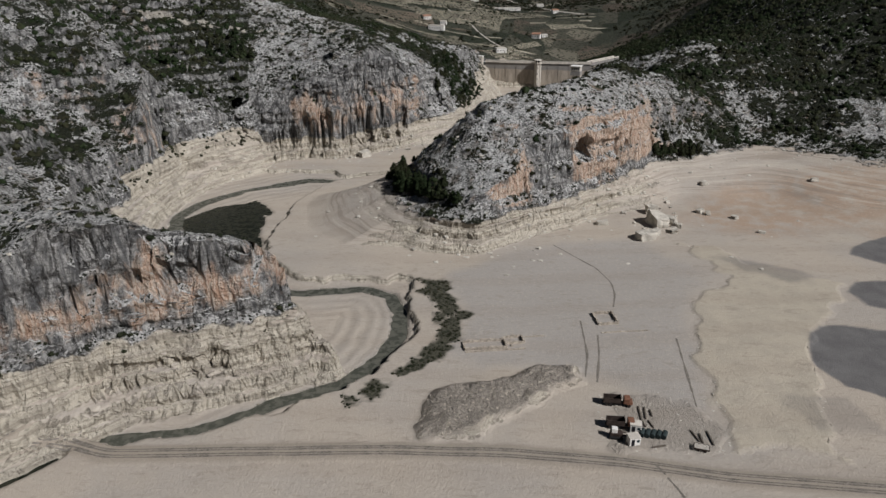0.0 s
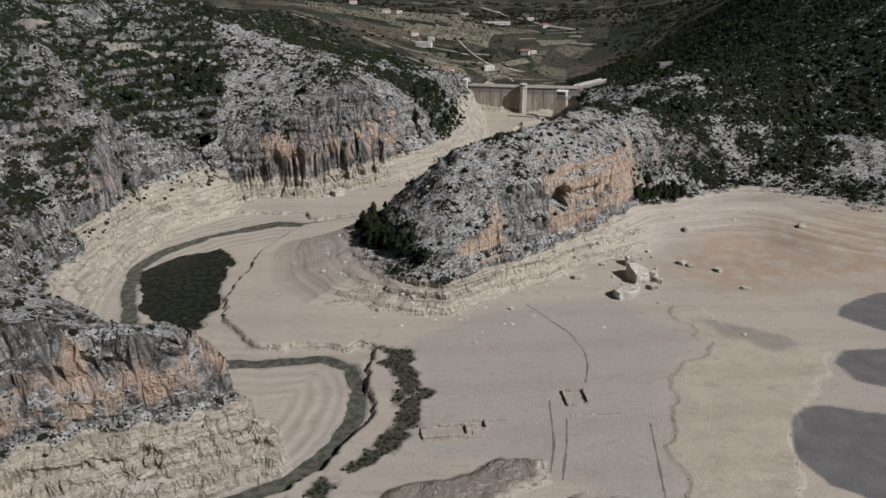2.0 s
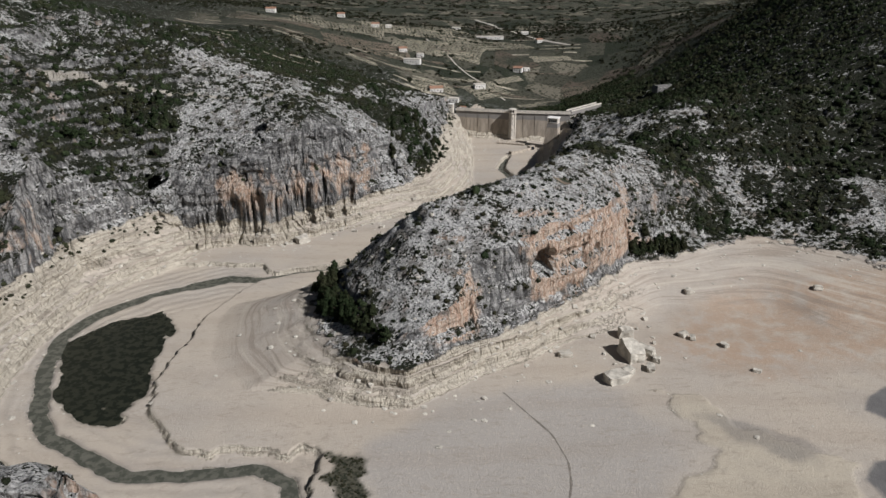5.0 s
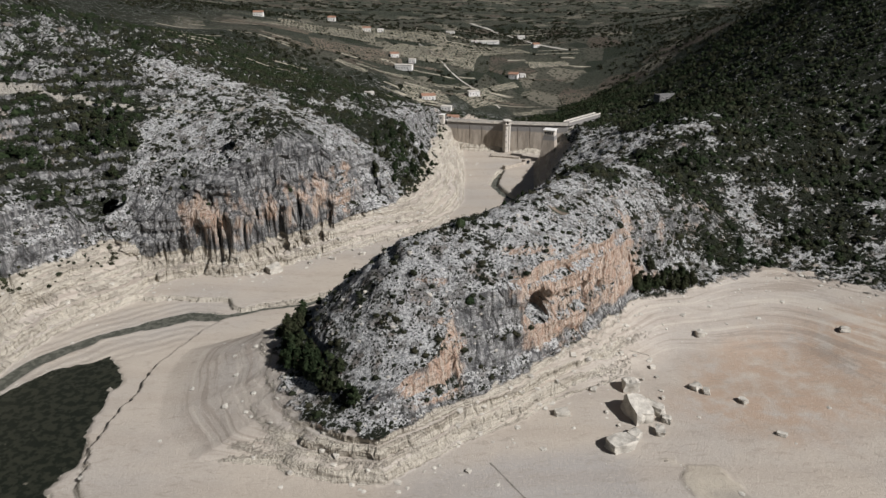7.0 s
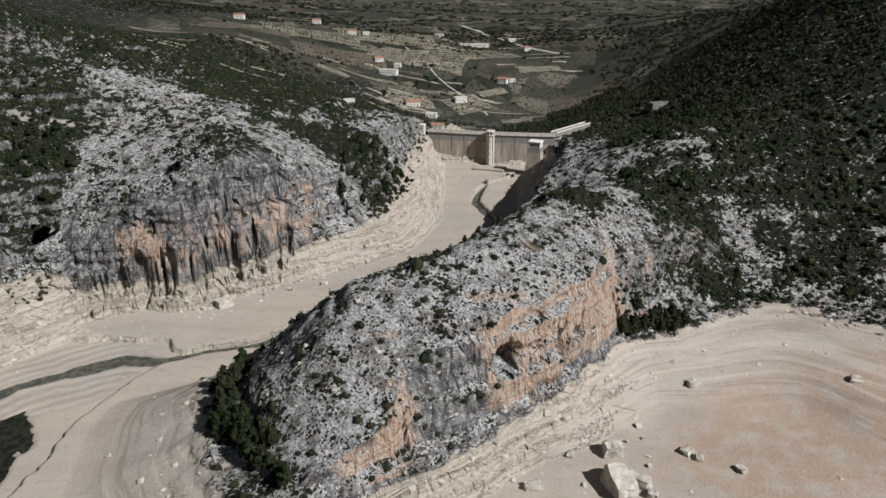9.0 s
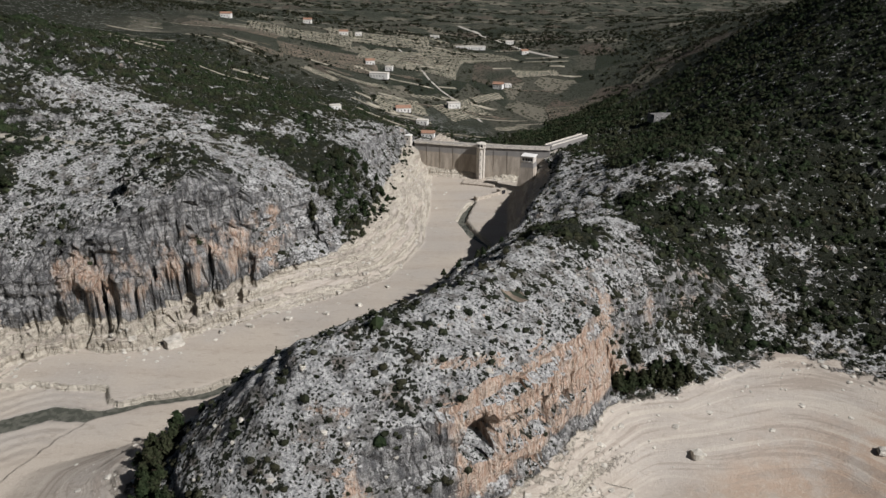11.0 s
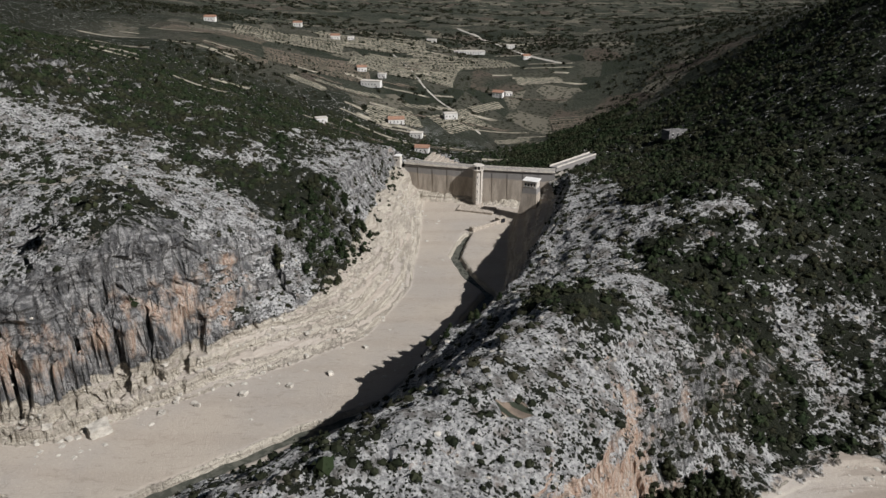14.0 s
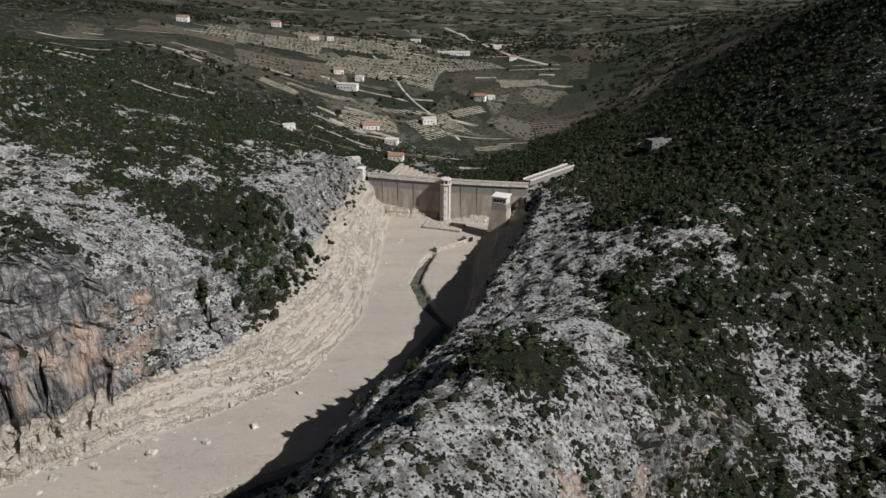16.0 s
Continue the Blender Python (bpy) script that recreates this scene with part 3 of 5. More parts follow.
    marks = {
        "silt": patch(X, Y, [(28, 282), (52, 292), (95, 292), (112, 262), (92, 231), (86, 205), (78, 168), (50, 186), (14, 190), (2, 205), (14, 226), (8, 262)], 5, 5, 101, 25),
        "yellow": patch(X, Y, YELLOW, 1.2, 4, 103, 14),
        "ochre": patch(X, Y, [(120, 320), (160, 300), (200, 300), (260, 340), (210, 385), (170, 370), (140, 345)], 14, 12, 105, 30),
        "wet": np.maximum.reduce([
            patch(X, Y, [(128, 212), (134, 217), (144, 218), (170, 212), (240, 190), (240, 150), (140, 165), (124, 180), (121, 192)], 0.7, 1.5, 107, 16),
            patch(X, Y, [(158, 243), (166, 250), (185, 254), (260, 260), (260, 222), (175, 224), (160, 232)], 0.7, 1.2, 109, 14),
            patch(X, Y, [(178, 278), (186, 287), (205, 298), (270, 310), (270, 262), (190, 266)], 0.8, 1.2, 111, 14),
            0.55 * (1 - smooth(rd, 0.2, 2.4)) * deep,
            0.12 * smooth(scroll, 0.2, 0.9),
            0.45 * patch(X, Y, [(118, 275), (130, 274), (150, 258), (140, 250), (126, 262)], 2, 3, 113, 9),
            0.3 * patch(X, Y, [(103, 176), (122, 175), (124, 157), (106, 160)], 1.5, 2, 115, 9)]),
        "gravel": np.maximum(heap, 0.5 * patch(X, Y, [(52, 176), (76, 172), (82, 160), (76, 150), (48, 152)], 3, 3, 117, 8)),
        "weed": np.maximum(patch(X, Y, VEG_PATCH, 1.5, 4, 119, 6), 0.9 * pond * deep),
        "track": road,
        "rust": np.clip(0.25 * smooth(fbm(PX, PY, 60, 2, 121), -0.2, 0.5) + 0.75 * bluff * smooth(z + 4 * fbm(PX, PY, 14, 3, 132), 20, 28) * (1 - smooth(z + 5 * fbm(PX, PY, 10, 3, 134), 32, 44))
                        + smooth(PX, -100, -80) * (1 - smooth(PX, -14, 0)) * smooth(PY, 430, 440) * (1 - smooth(PY, 500, 520)) * smooth(z, 12, 20) * (1 - smooth(z, 34, 46)) * 0.5
                        + smooth(PX + 6 * fbm(PX, z, 9, 3, 127), 62, 76) * (1 - smooth(PX + 8 * fbm(PX, z, 12, 3, 128), 112, 130)) * (1 - smooth(PY, 395, 410)) * smooth(PY, 326, 336) * smooth(z, 14, 20) * 1.3
                        + smooth(PX + 5 * fbm(PX, z, 8, 3, 129), 18, 30) * (1 - smooth(PX + 6 * fbm(PX, z, 8, 3, 130), 36, 50)) * smooth(PY, 298, 304) * (1 - smooth(PY, 330, 336)) * smooth(z, 12, 15), 0, 1),
        "wood": np.clip(wood_cover(PX, PY), 0, 1),
        "farm": smooth(PY + 60 * fbm(PX, PY, 200, 3, 123), 860, 1000) * (1 - smooth(base, 60, 95)),
        "bare": np.maximum(patch(PX, PY, [(-185, 325), (-175, 390), (-150, 425), (-115, 446), (-110, 430), (-140, 330)], 3, 4, 125, 9) * 0.8,
                           patch(PX, PY, [(20, 512), (27, 560), (31, 610), (35, 690), (42, 722), (62, 722), (62, 600), (42, 512)], 3, 4, 126, 9) * 0.7) + 0.6 * bluff * (1 - smooth(PX, -40, -34)),
        "crag": tall * smooth(d, -2, 1) * (1 - smooth(d, wout, wout + 7)) * (1 - bluff) * core,
        "cut": np.maximum(4 * plain_cut * (1 - plain_cut), 4 * channel * (1 - channel)) * deep * flat,
        "path": paths(PX, PY),
        "dry": smooth(PY, 708, 716),
    }
    n_y, n_x = X.shape
    co = np.stack([PX, PY, z], -1).reshape(-1, 3)
    i = np.arange(n_y * n_x).reshape(n_y, n_x)
    quads = np.stack([i[:-1, :-1], i[:-1, 1:], i[1:, 1:], i[1:, :-1]], -1).reshape(-1, 4)
    me = sheet_mesh("ground", co, quads, GROUND)
    e1, e2 = co[quads[:, 2]] - co[quads[:, 0]], co[quads[:, 3]] - co[quads[:, 1]]
    up = np.cross(e1, e2)
    up = up[:, 2] / (np.linalg.norm(up, axis=1) + 1e-9)
    me.polygons.foreach_set("use_smooth", (up > 0.8) | (d.ravel()[quads[:, 0]] < -14))
    for key, val in marks.items():
        a = me.attributes.new(key, "FLOAT", "POINT")
        a.data.foreach_set("value", val.astype(np.float32).ravel())
    ob = tagged(new("ground", me), "dried reservoir bed and rocky limestone land around it", "ground", kind="structure")
    return ob, co.reshape(n_y, n_x, 3), np.array(xs), np.array(ys), d, marks


def sheet_mesh(name, co, faces, material, flat=False):
    me = bpy.data.meshes.new(name)
    k = faces.shape[1]
    me.vertices.add(len(co))
    me.vertices.foreach_set("co", np.asarray(co, np.float32).ravel())
    me.loops.add(faces.size)
    me.loops.foreach_set("vertex_index", faces.astype(np.int32).ravel())
    me.polygons.add(len(faces))
    me.polygons.foreach_set("loop_start", np.arange(0, faces.size, k, dtype=np.int32))
    me.polygons.foreach_set("loop_total", np.full(len(faces), k, np.int32))
    me.polygons.foreach_set("use_smooth", np.full(len(faces), not flat, bool))
    me.materials.append(material)
    me.update()
    return me


YELLOW = [(92, 291), (113, 294), (116, 258), (93, 231), (88, 213), (81, 179), (78, 150), (106, 148), (118, 180), (130, 214), (150, 238), (158, 250), (136, 268), (120, 288)]
ROAD = [(-150, 140), (-114, 152), (-107, 156), (-100, 158), (-87, 153), (-55, 153), (-10, 153), (20, 151), (49, 147), (75, 141), (110, 136), (190, 126), (300, 110)]
VEG_PATCH = [(-6, 256), (3, 257), (6, 240), (13, 225), (10, 212), (5, 202), (-4, 191), (-14, 182), (-27, 174), (-26, 178), (-13, 187), (-5, 197), (-1, 210), (2, 223), (-3, 240)]


def wood_cover(x, y):
    """How thickly shrubs and pines cover the land."""
    n = fbm(x, y, 40, 4, 131)
    w = 0.3 + 0.3 * n
    # east hill woods, thickened beyond their own cover to stand in for cloud shade
    w = w + (0.95 + 0.9 * fbm(x, y, 34, 3, 133)) * smooth(x - 0.12 * (y - 430) + 14 * n, 138, 165) * smooth(y, 400, 440)
    w = w + 0.35 * smooth(y + 0.5 * x, 600, 660) * smooth(x, 150, 190)
    w = w + 0.9 * patch(x, y, [(-6, 530), (22, 528), (38, 548), (38, 575), (20, 600), (-10, 600), (-24, 560)], 10)
    w = w + 0.9 * patch(x, y, [(-185, 430), (-128, 440), (-116, 470), (-140, 540), (-200, 500)], 8)
    w = w + 0.45 * smooth(y + 0.5 * x, 500, 580) * (1 - smooth(x, -30, 20))
    w = w + 0.75 * patch(x, y, [(92, 428), (116, 414), (130, 440), (122, 470), (100, 468)], 7)
    w = w + 0.7 * smooth(y, 735, 790) + 0.8 * patch(x, y, [(120, 775), (165, 775), (235, 830), (275, 980), (190, 960), (130, 860)], 10)
    # west slope scrub, with extra cover that darkens it as cloud shade would
    w = w + 0.45 * smooth(-x, 112, 140) * smooth(y, 260, 300) + 0.3 * patch(x, y, [(-195, 280), (-160, 285), (-160, 330), (-200, 330)], 8)
    w = w - 0.25 * patch(x, y, [(88, 470), (120, 430), (150, 470), (160, 560), (168, 650), (145, 660), (118, 540)], 8)
    w = w - 0.25 * patch(x, y, [(150, 408), (215, 420), (235, 470), (190, 480), (150, 445)], 8)
    w = w - 0.4 * patch(x, y, [(-48, 178), (-58, 200), (-120, 240), (-170, 240), (-170, 195), (-100, 180)], 6)
    w = w - 0.2 * patch(x, y, [(16, 300), (75, 348), (128, 400), (110, 430), (80, 430), (30, 400), (-2, 350)], 6)
    return w + 0.4 * fbm(x, y, 13, 3, 137)


def paths(x, y):
    a, _ = along(x, y, [(-260, 470), (-205, 505), (-187, 511), (-165, 505), (-140, 500), (-120, 508), (-95, 506), (-70, 500), (-50, 508)])
    b, _ = along(x, y, [(150, 690), (168, 730), (190, 790), (218, 870), (230, 910)])
    c, _ = along(x, y, [(-85, 698), (-57, 706), (-37, 700), (-22, 716), (-5, 735)])
    return np.maximum(1 - smooth(np.minimum(a, c), 1.2, 2.2), 1 - smooth(b, 3.0, 5.0))


ground, CO, XS, YS, SHORE_D, MARKS = make_ground()


# ---- placing on the ground ----
def spots(x, y):
    """Points of the sheet at plan places."""
    x, y = np.atleast_1d(np.asarray(x, float)), np.atleast_1d(np.asarray(y, float))
    fx = np.clip(np.interp(x, XS, np.arange(len(XS))), 0, len(XS) - 1.001)
    fy = np.clip(np.interp(y, YS, np.arange(len(YS))), 0, len(YS) - 1.001)
    i, j = fy.astype(int), fx.astype(int)
    v, u = (fy - i)[:, None], (fx - j)[:, None]
    return (CO[i, j] * (1 - u) + CO[i, j + 1] * u) * (1 - v) + (CO[i + 1, j] * (1 - u) + CO[i + 1, j + 1] * u) * v


def mark(key, x, y):
    i = np.clip(np.searchsorted(YS, y), 0, len(YS) - 1)
    j = np.clip(np.searchsorted(XS, x), 0, len(XS) - 1)
    return (MARKS[key] if key in MARKS else SHORE_D)[i, j]


def ground_z(x, y):
    return float(spots(x, y)[0, 2])


def slope_at(x, y):
    p, q, r = spots(x, y), spots(x + 1.2, y), spots(x, y + 1.2)
    n = np.cross(q - p, r - p)
    return n[:, 2] / (np.linalg.norm(n, axis=1) + 1e-9)


rng = np.random.default_rng(7)


# ---- mesh helpers ----
def part(name, bm, material, parent=None, label="", smooth_faces=False):
    me = bpy.data.meshes.new(name)
    bm.normal_update()
    bm.to_mesh(me)
    bm.free()
    me.materials.append(material)
    if smooth_faces:
        for p in me.polygons:
            p.use_smooth = True
    ob = new(name, me)
    ob.parent = parent
    return tagged(ob, label)


def thing(name, place, turn=0, label="", category="", group=""):
    ob = new(name)
    ob.matrix_basis = pose(*place, 0, 0, turn)
    return tagged(ob, label, category, group)


def boxes(*items, bevel=0.0):
    """One bmesh of boxes: each is centre, size, and optionally a turn about z in degrees."""
    bm = bmesh.new()
    for c, s, *r in items:
        m = pose(*c, 0, 0, r[0] if r else 0) @ Matrix.Diagonal((*s, 1))
        bmesh.ops.create_cube(bm, size=1, matrix=m)
    if bevel:
        bmesh.ops.bevel(bm, geom=bm.edges[:], offset=bevel, segments=1, affect="EDGES", profile=0.5)
    return bm


def tube(r0, r1, depth, m, n=12, bm=None):
    bm = bm or bmesh.new()
    bmesh.ops.create_cone(bm, cap_ends=True, segments=n, radius1=r0, radius2=r1, depth=depth, matrix=m)
    return bm


# ---- materials of things ----
CONCRETE = Mat("concrete", 0.9)


def concrete_material():
    m = CONCRETE
    stain = m.noise(0.25, 5, 0.6, m.scaled(s=(1, 1, 0.25)))
    z = m.t.nodes.new("ShaderNodeSeparateXYZ")
    m.link(m.pos, z.inputs[0])
    lift = m.wave(0.35, 0.4, m.scaled(s=(0.02, 0.02, 1)), 2)
    c = m.mix(m.step(stain, 0.35, 0.65), (0.25, 0.215, 0.175), (0.40, 0.35, 0.29))
    c = m.mix(m.step(lift, 0.85, 1.0, 0, 0.35), c, (0.17, 0.15, 0.125))
    c = m.mix(m.step(m.math("ADD", z.outputs["Z"], m.step(stain, 0.3, 0.7, -0.6, 0.6)), 12.2, 13.2, 0, 0.8), c, (0.185, 0.18, 0.175))
    return m.done(c, m.bump(m.noise(2.0, 5), 0.05))


CONCRETE = concrete_material()
PALE = plain("pale_render", (0.52, 0.48, 0.42), 0.2, 0.6, 0.85)
WHITEWASH = plain("whitewash", (0.66, 0.64, 0.6), 0.12, 0.5, 0.85)
TILES = plain("clay_tiles", (0.27, 0.16, 0.11), 0.3, 0.8, 0.85, 0, 0.04)
# near black on solid slabs, in place of the shade inside openings
DARK = plain("dark_opening", (0.02, 0.02, 0.022), 0.3, 1.0, 0.4)
STONE = plain("limestone", (0.43, 0.40, 0.345), 0.3, 0.35, 0.92, 0, 0.12, 14)
RUSTY = plain("rusty_steel", (0.055, 0.042, 0.036), 0.4, 1.2, 0.7, 0.3)
CAB = plain("orange_paint", (0.17, 0.085, 0.055), 0.25, 1.5, 0.45)
RUBBER = plain("rubber", (0.02, 0.02, 0.02), 0.3, 3, 0.85)
GLASS = plain("cab_glass", (0.03, 0.04, 0.045), 0.2, 1, 0.1)
TIMBER = plain("weathered_timber", (0.10, 0.085, 0.07), 0.35, 1.5, 0.9)
RUBBLE = plain("rubble_wall", (0.36, 0.315, 0.26), 0.35, 0.8, 0.95, 0, 0.1)
PLASTIC = plain("dark_plastic", (0.03, 0.04, 0.04), 0.3, 2, 0.5)
BARK = plain("bark", (0.09, 0.065, 0.05), 0.35, 3, 0.95, 0, 0.03)
TARMAC = plain("tarmac", (0.2, 0.19, 0.18), 0.2, 0.8, 0.95)


def leaf_material(name, dark, light):
    m = Mat(name, 0.75)
    c = m.mix(m.island(), dark, light)
    c = m.mix(m.step(m.noise(0.05, 3), 0.4, 0.65), c, m.mix(0.4, c, (0.05, 0.042, 0.026)))
    return m.done(c)


BUSH_LEAF = leaf_material("shrub_leaves", (0.008, 0.011, 0.006), (0.03, 0.033, 0.019))
PINE_LEAF = leaf_material("pine_needles", (0.008, 0.014, 0.006), (0.03, 0.042, 0.019))


def water_material(name, deep, weedy):
    m = Mat(name, 0.12)
    n = m.noise(0.35, 5, 0.6)
    c = m.mix(m.step(n, 0.4, 0.65), deep, weedy)
    return m.done(c, m.bump(m.noise(1.2, 3), 0.02), m.step(n, 0.35, 0.7, 0.14, 0.5))


WATER = water_material("stream_water", (0.06, 0.062, 0.05), (0.11, 0.108, 0.088))
POND_WATER = water_material("pond_water", (0.012, 0.014, 0.010), (0.028, 0.029, 0.02))


# ---- water ----
def ribbon(name, line, width, lift, material, label, category, follow=True, seg=3.0, wob=0.0, kind="structure"):
    """A strip along a polyline, on the ground or at a height of its own."""
    p = np.array(line, float)
    cuts = np.r_[0, np.cumsum(np.hypot(*np.diff(p[:, :2], axis=0).T))]
    t = np.linspace(0, cuts[-1], max(4, int(cuts[-1] / seg)))
    q = np.stack([np.interp(t, cuts, p[:, 0]), np.interp(t, cuts, p[:, 1])], 1)
    for _ in range(3):
        q[1:-1] = (q[:-2] + 2 * q[1:-1] + q[2:]) / 4
    w = np.interp(t, cuts, p[:, 2]) + width if p.shape[1] > 2 else np.full(len(t), width)
    w = w * (1 + wob * vnoise(t * 0.6, t * 0, 5))
    g = np.gradient(q, axis=0)
    g /= np.linalg.norm(g, axis=1)[:, None]
    n = np.stack([-g[:, 1], g[:, 0]], 1)
    cols = []
    for s in (-1, -0.33, 0.33, 1):
        e = q + n * (w * s)[:, None]
        z = spots(e[:, 0], e[:, 1])[:, 2] + lift * (1 - 0.8 * abs(s)) + 0.02 if follow else bed_level(q[:, 1]) + lift
        cols.append(np.c_[e, z])
    co = np.stack(cols, 1).reshape(-1, 3)
    i = np.arange(len(t) - 1)[:, None] * 4 + np.arange(3)[None]
    f = np.stack([i, i + 4, i + 5, i + 1], -1).reshape(-1, 4)
    return tagged(new(name, sheet_mesh(name, co, f[:, ::-1], material)), label, category, kind=kind)


ribbon("river_upper", RIVER, 1.2, -2.35, WATER, "shallow grey-green stream winding through dried mud", "stream", False)
ribbon("inlet", INLET, 1.2, -2.35, POND_WATER, "dark still water in a short cut beside the road", "ditch", False)
ribbon("river_lower", RIVER_LOWER, 1.6, -2.35, WATER, "narrow shallow stream running towards the dam", "stream", False)


def pond():
    bm = bmesh.new()
    c = np.mean(POND, 0)
    bm.faces.new([bm.verts.new((c[0] + (x - c[0]) * 1.08, c[1] + (y - c[1]) * 1.05, -2.42)) for x, y in POND])
    tagged(part("pond", bm, POND_WATER), "dark green weedy pond left in the lake bed", "pond", kind="structure")


pond()


# ---- leaf clouds, stones ----
def leaf_cloud(r, n, tall, size, seed, low=-0.2):
    """Loose triangles on and in an uneven dome of radius 1."""
    g = np.random.default_rng(seed)
    d = g.normal(size=(n, 3))
    d[:, 2] = np.abs(d[:, 2]) + low
    d /= np.linalg.norm(d, axis=1)[:, None]
    lump = 0.75 + 0.35 * np.sin(d[:, 0] * 5 + seed) * np.sin(d[:, 1] * 4 + 2 * seed) + 0.12 * g.normal(size=n)
    c = d * (lump * r * g.uniform(0.55, 1.0, n) ** 0.5)[:, None] * (1, 1, tall)
    a = g.normal(size=(n, 3))
    a -= (a * d).sum(1)[:, None] * d * 0.5
    a /= np.linalg.norm(a, axis=1)[:, None]
    b = np.cross(a, d + 0.3 * g.normal(size=(n, 3)))
    b /= np.linalg.norm(b, axis=1)[:, None] + 1e-9
    s = size * g.uniform(0.7, 1.3, n)[:, None]
    tri = np.stack([c - a * s * 0.6 - b * s * 0.4, c + a * s * 0.6 - b * s * 0.4, c + b * s * 0.75 + d * s * 0.25], 1)
    tri[:, :, 2] = np.maximum(tri[:, :, 2], -0.25)
    return tri.reshape(-1, 3)


def stone_shape(seed, flat=0.7):
    g = np.random.default_rng(seed)
    bm = bmesh.new()
    bmesh.ops.create_icosphere(bm, subdivisions=1, radius=1)
    for v in bm.verts:
        v.co *= g.uniform(0.72, 1.2)
        v.co.x = max(-0.8, min(0.8, v.co.x))
        v.co.y = max(-0.75, min(0.85, v.co.y))
        v.co.z = max(-0.6, min(0.65, v.co.z)) * flat
    co = np.array([v.co[:] for v in bm.verts])
    f = np.array([[v.index for v in fa.verts] for fa in bm.faces])
    bm.free()
    return co, f


def strew(name, shapes, pts, scale, material, label, category, sink=0.1, stretch=None):
    """Many small things as one mesh."""
    n = len(pts)
    turn = rng.uniform(0, 2 * np.pi, n)
    kind = rng.integers(0, len(shapes), n)
    cos, faces, at = [], [], 0
    for k, (co, f) in enumerate(shapes):
        sel = np.where(kind == k)[0]
        if not len(sel):
            continue
        c, s = np.cos(turn[sel])[:, None], np.sin(turn[sel])[:, None]
        x = (co[None, :, 0] * c - co[None, :, 1] * s) * scale[sel][:, None]
        y = (co[None, :, 0] * s + co[None, :, 1] * c) * scale[sel][:, None]
        z = co[None, :, 2] * scale[sel][:, None] * (1 if stretch is None else stretch[sel][:, None])
        v = np.stack([x, y, z], -1) + pts[sel][:, None, :] - np.array([0, 0, 1]) * (sink * scale[sel])[:, None, None]
        cos.append(v.reshape(-1, 3))
        faces.append((f[None] + (np.arange(len(sel)) * len(co))[:, None, None] + at).reshape(-1, 3))
        at += v.shape[0] * v.shape[1]
    me = sheet_mesh(name, np.concatenate(cos), np.concatenate(faces), material, flat=True)
    return tagged(new(name, me), label, category, kind="stuff")


def cloud_shape(r, n, tall, size, seed, low=-0.2, core=0.78):
    """A leafy dome: loose leaves round a rough solid heart."""
    co = leaf_cloud(r, n, tall, size, seed, low)
    f = np.arange(len(co)).reshape(-1, 3)
    if not core:
        return co, f
    bm = bmesh.new()
    bmesh.ops.create_icosphere(bm, subdivisions=1, radius=core)
    g = np.random.default_rng(seed)
    c = np.array([v.co[:] for v in bm.verts]) * g.uniform(0.75, 1.2, (len(bm.verts), 1))
    c[:, 2] = np.where(c[:, 2] < 0, c[:, 2] * 0.3, c[:, 2]) * tall
    cf = np.array([[v.index for v in fa.verts] for fa in bm.faces])
    bm.free()
    return np.concatenate([co, c]), np.concatenate([f, cf + len(co)])


SHRUBS = [cloud_shape(1.0, 34, 0.85, 0.3, k) for k in range(6)]
WOODS = [cloud_shape(1.0, 36, 1.2, 0.32, 20 + k, 0.1) for k in range(6)]
FAR_TREES = [cloud_shape(1.0, 12, 0.9, 0.8, 40 + k, -0.2, 0) for k in range(5)]
STONES = [stone_shape(60 + k) for k in range(8)]


def scatter(n, x0, x1, y0, y1, keep):
    x, y = rng.uniform(x0, x1, n), rng.uniform(y0, y1, n)
    ok = rng.uniform(0, 1, n) < keep(x, y)
    return x[ok], y[ok]


def land_only(x, y, margin=1.5):
    return (mark("shore", x, y) > margin).astype(float)


def shrub_keep(x, y):
    w = mark("wood", x, y)
    s = slope_at(x, y)
    return land_only(x, y) * np.clip(0.24 + 0.5 * w, 0.12, 0.6) * smooth(s, 0.22, 0.5)


x, y = scatter(60000, -200, 270, 150, 760, shrub_keep)
strew("shrubs", SHRUBS, spots(x, y), rng.uniform(0.4, 1.0, len(x)) ** 2 * 2.1, BUSH_LEAF,
      "dark green evergreen shrubs dotted over pale stony slopes", "shrubs")


def wood_keep(x, y):
    w = mark("wood", x, y)
    return land_only(x, y, 4) * np.clip((w - 0.46) * 1.6, 0, 0.9) * smooth(slope_at(x, y), 0.2, 0.4)


x, y = scatter(34000, -330, 420, 250, 920, wood_keep)
strew("woodland", WOODS, spots(x, y), rng.uniform(0.35, 1.0, len(x)) ** 1.5 * 3.0, PINE_LEAF,
      "dark low pine and juniper woodland on the hillsides", "woodland")


x, y = scatter(7000, 112, 285, 768, 990, lambda x, y: patch(x, y, [(125, 775), (165, 775), (235, 830), (275, 985), (200, 960), (140, 870)], 14, 12, 207, 30) * (1 - mark("path", x, y)))
strew("valley_pines", WOODS, spots(x, y), rng.uniform(1.6, 3.8, len(x)), PINE_LEAF,
      "dense dark pine wood in the valley below the dam", "woodland")


def stone_keep(x, y):
    return land_only(x, y, 0) * (1 - 0.9 * np.clip(mark("wood", x, y), 0, 1)) * 0.8


x, y = scatter(9000, -200, 270, 150, 560, stone_keep)
strew("limestone_blocks", STONES, spots(x, y), rng.uniform(0.1, 1.0, len(x)) ** 4 * 1.1 + 0.2, STONE,
      "pale grey limestone blocks lying among the shrubs", "rocks", 0.15)


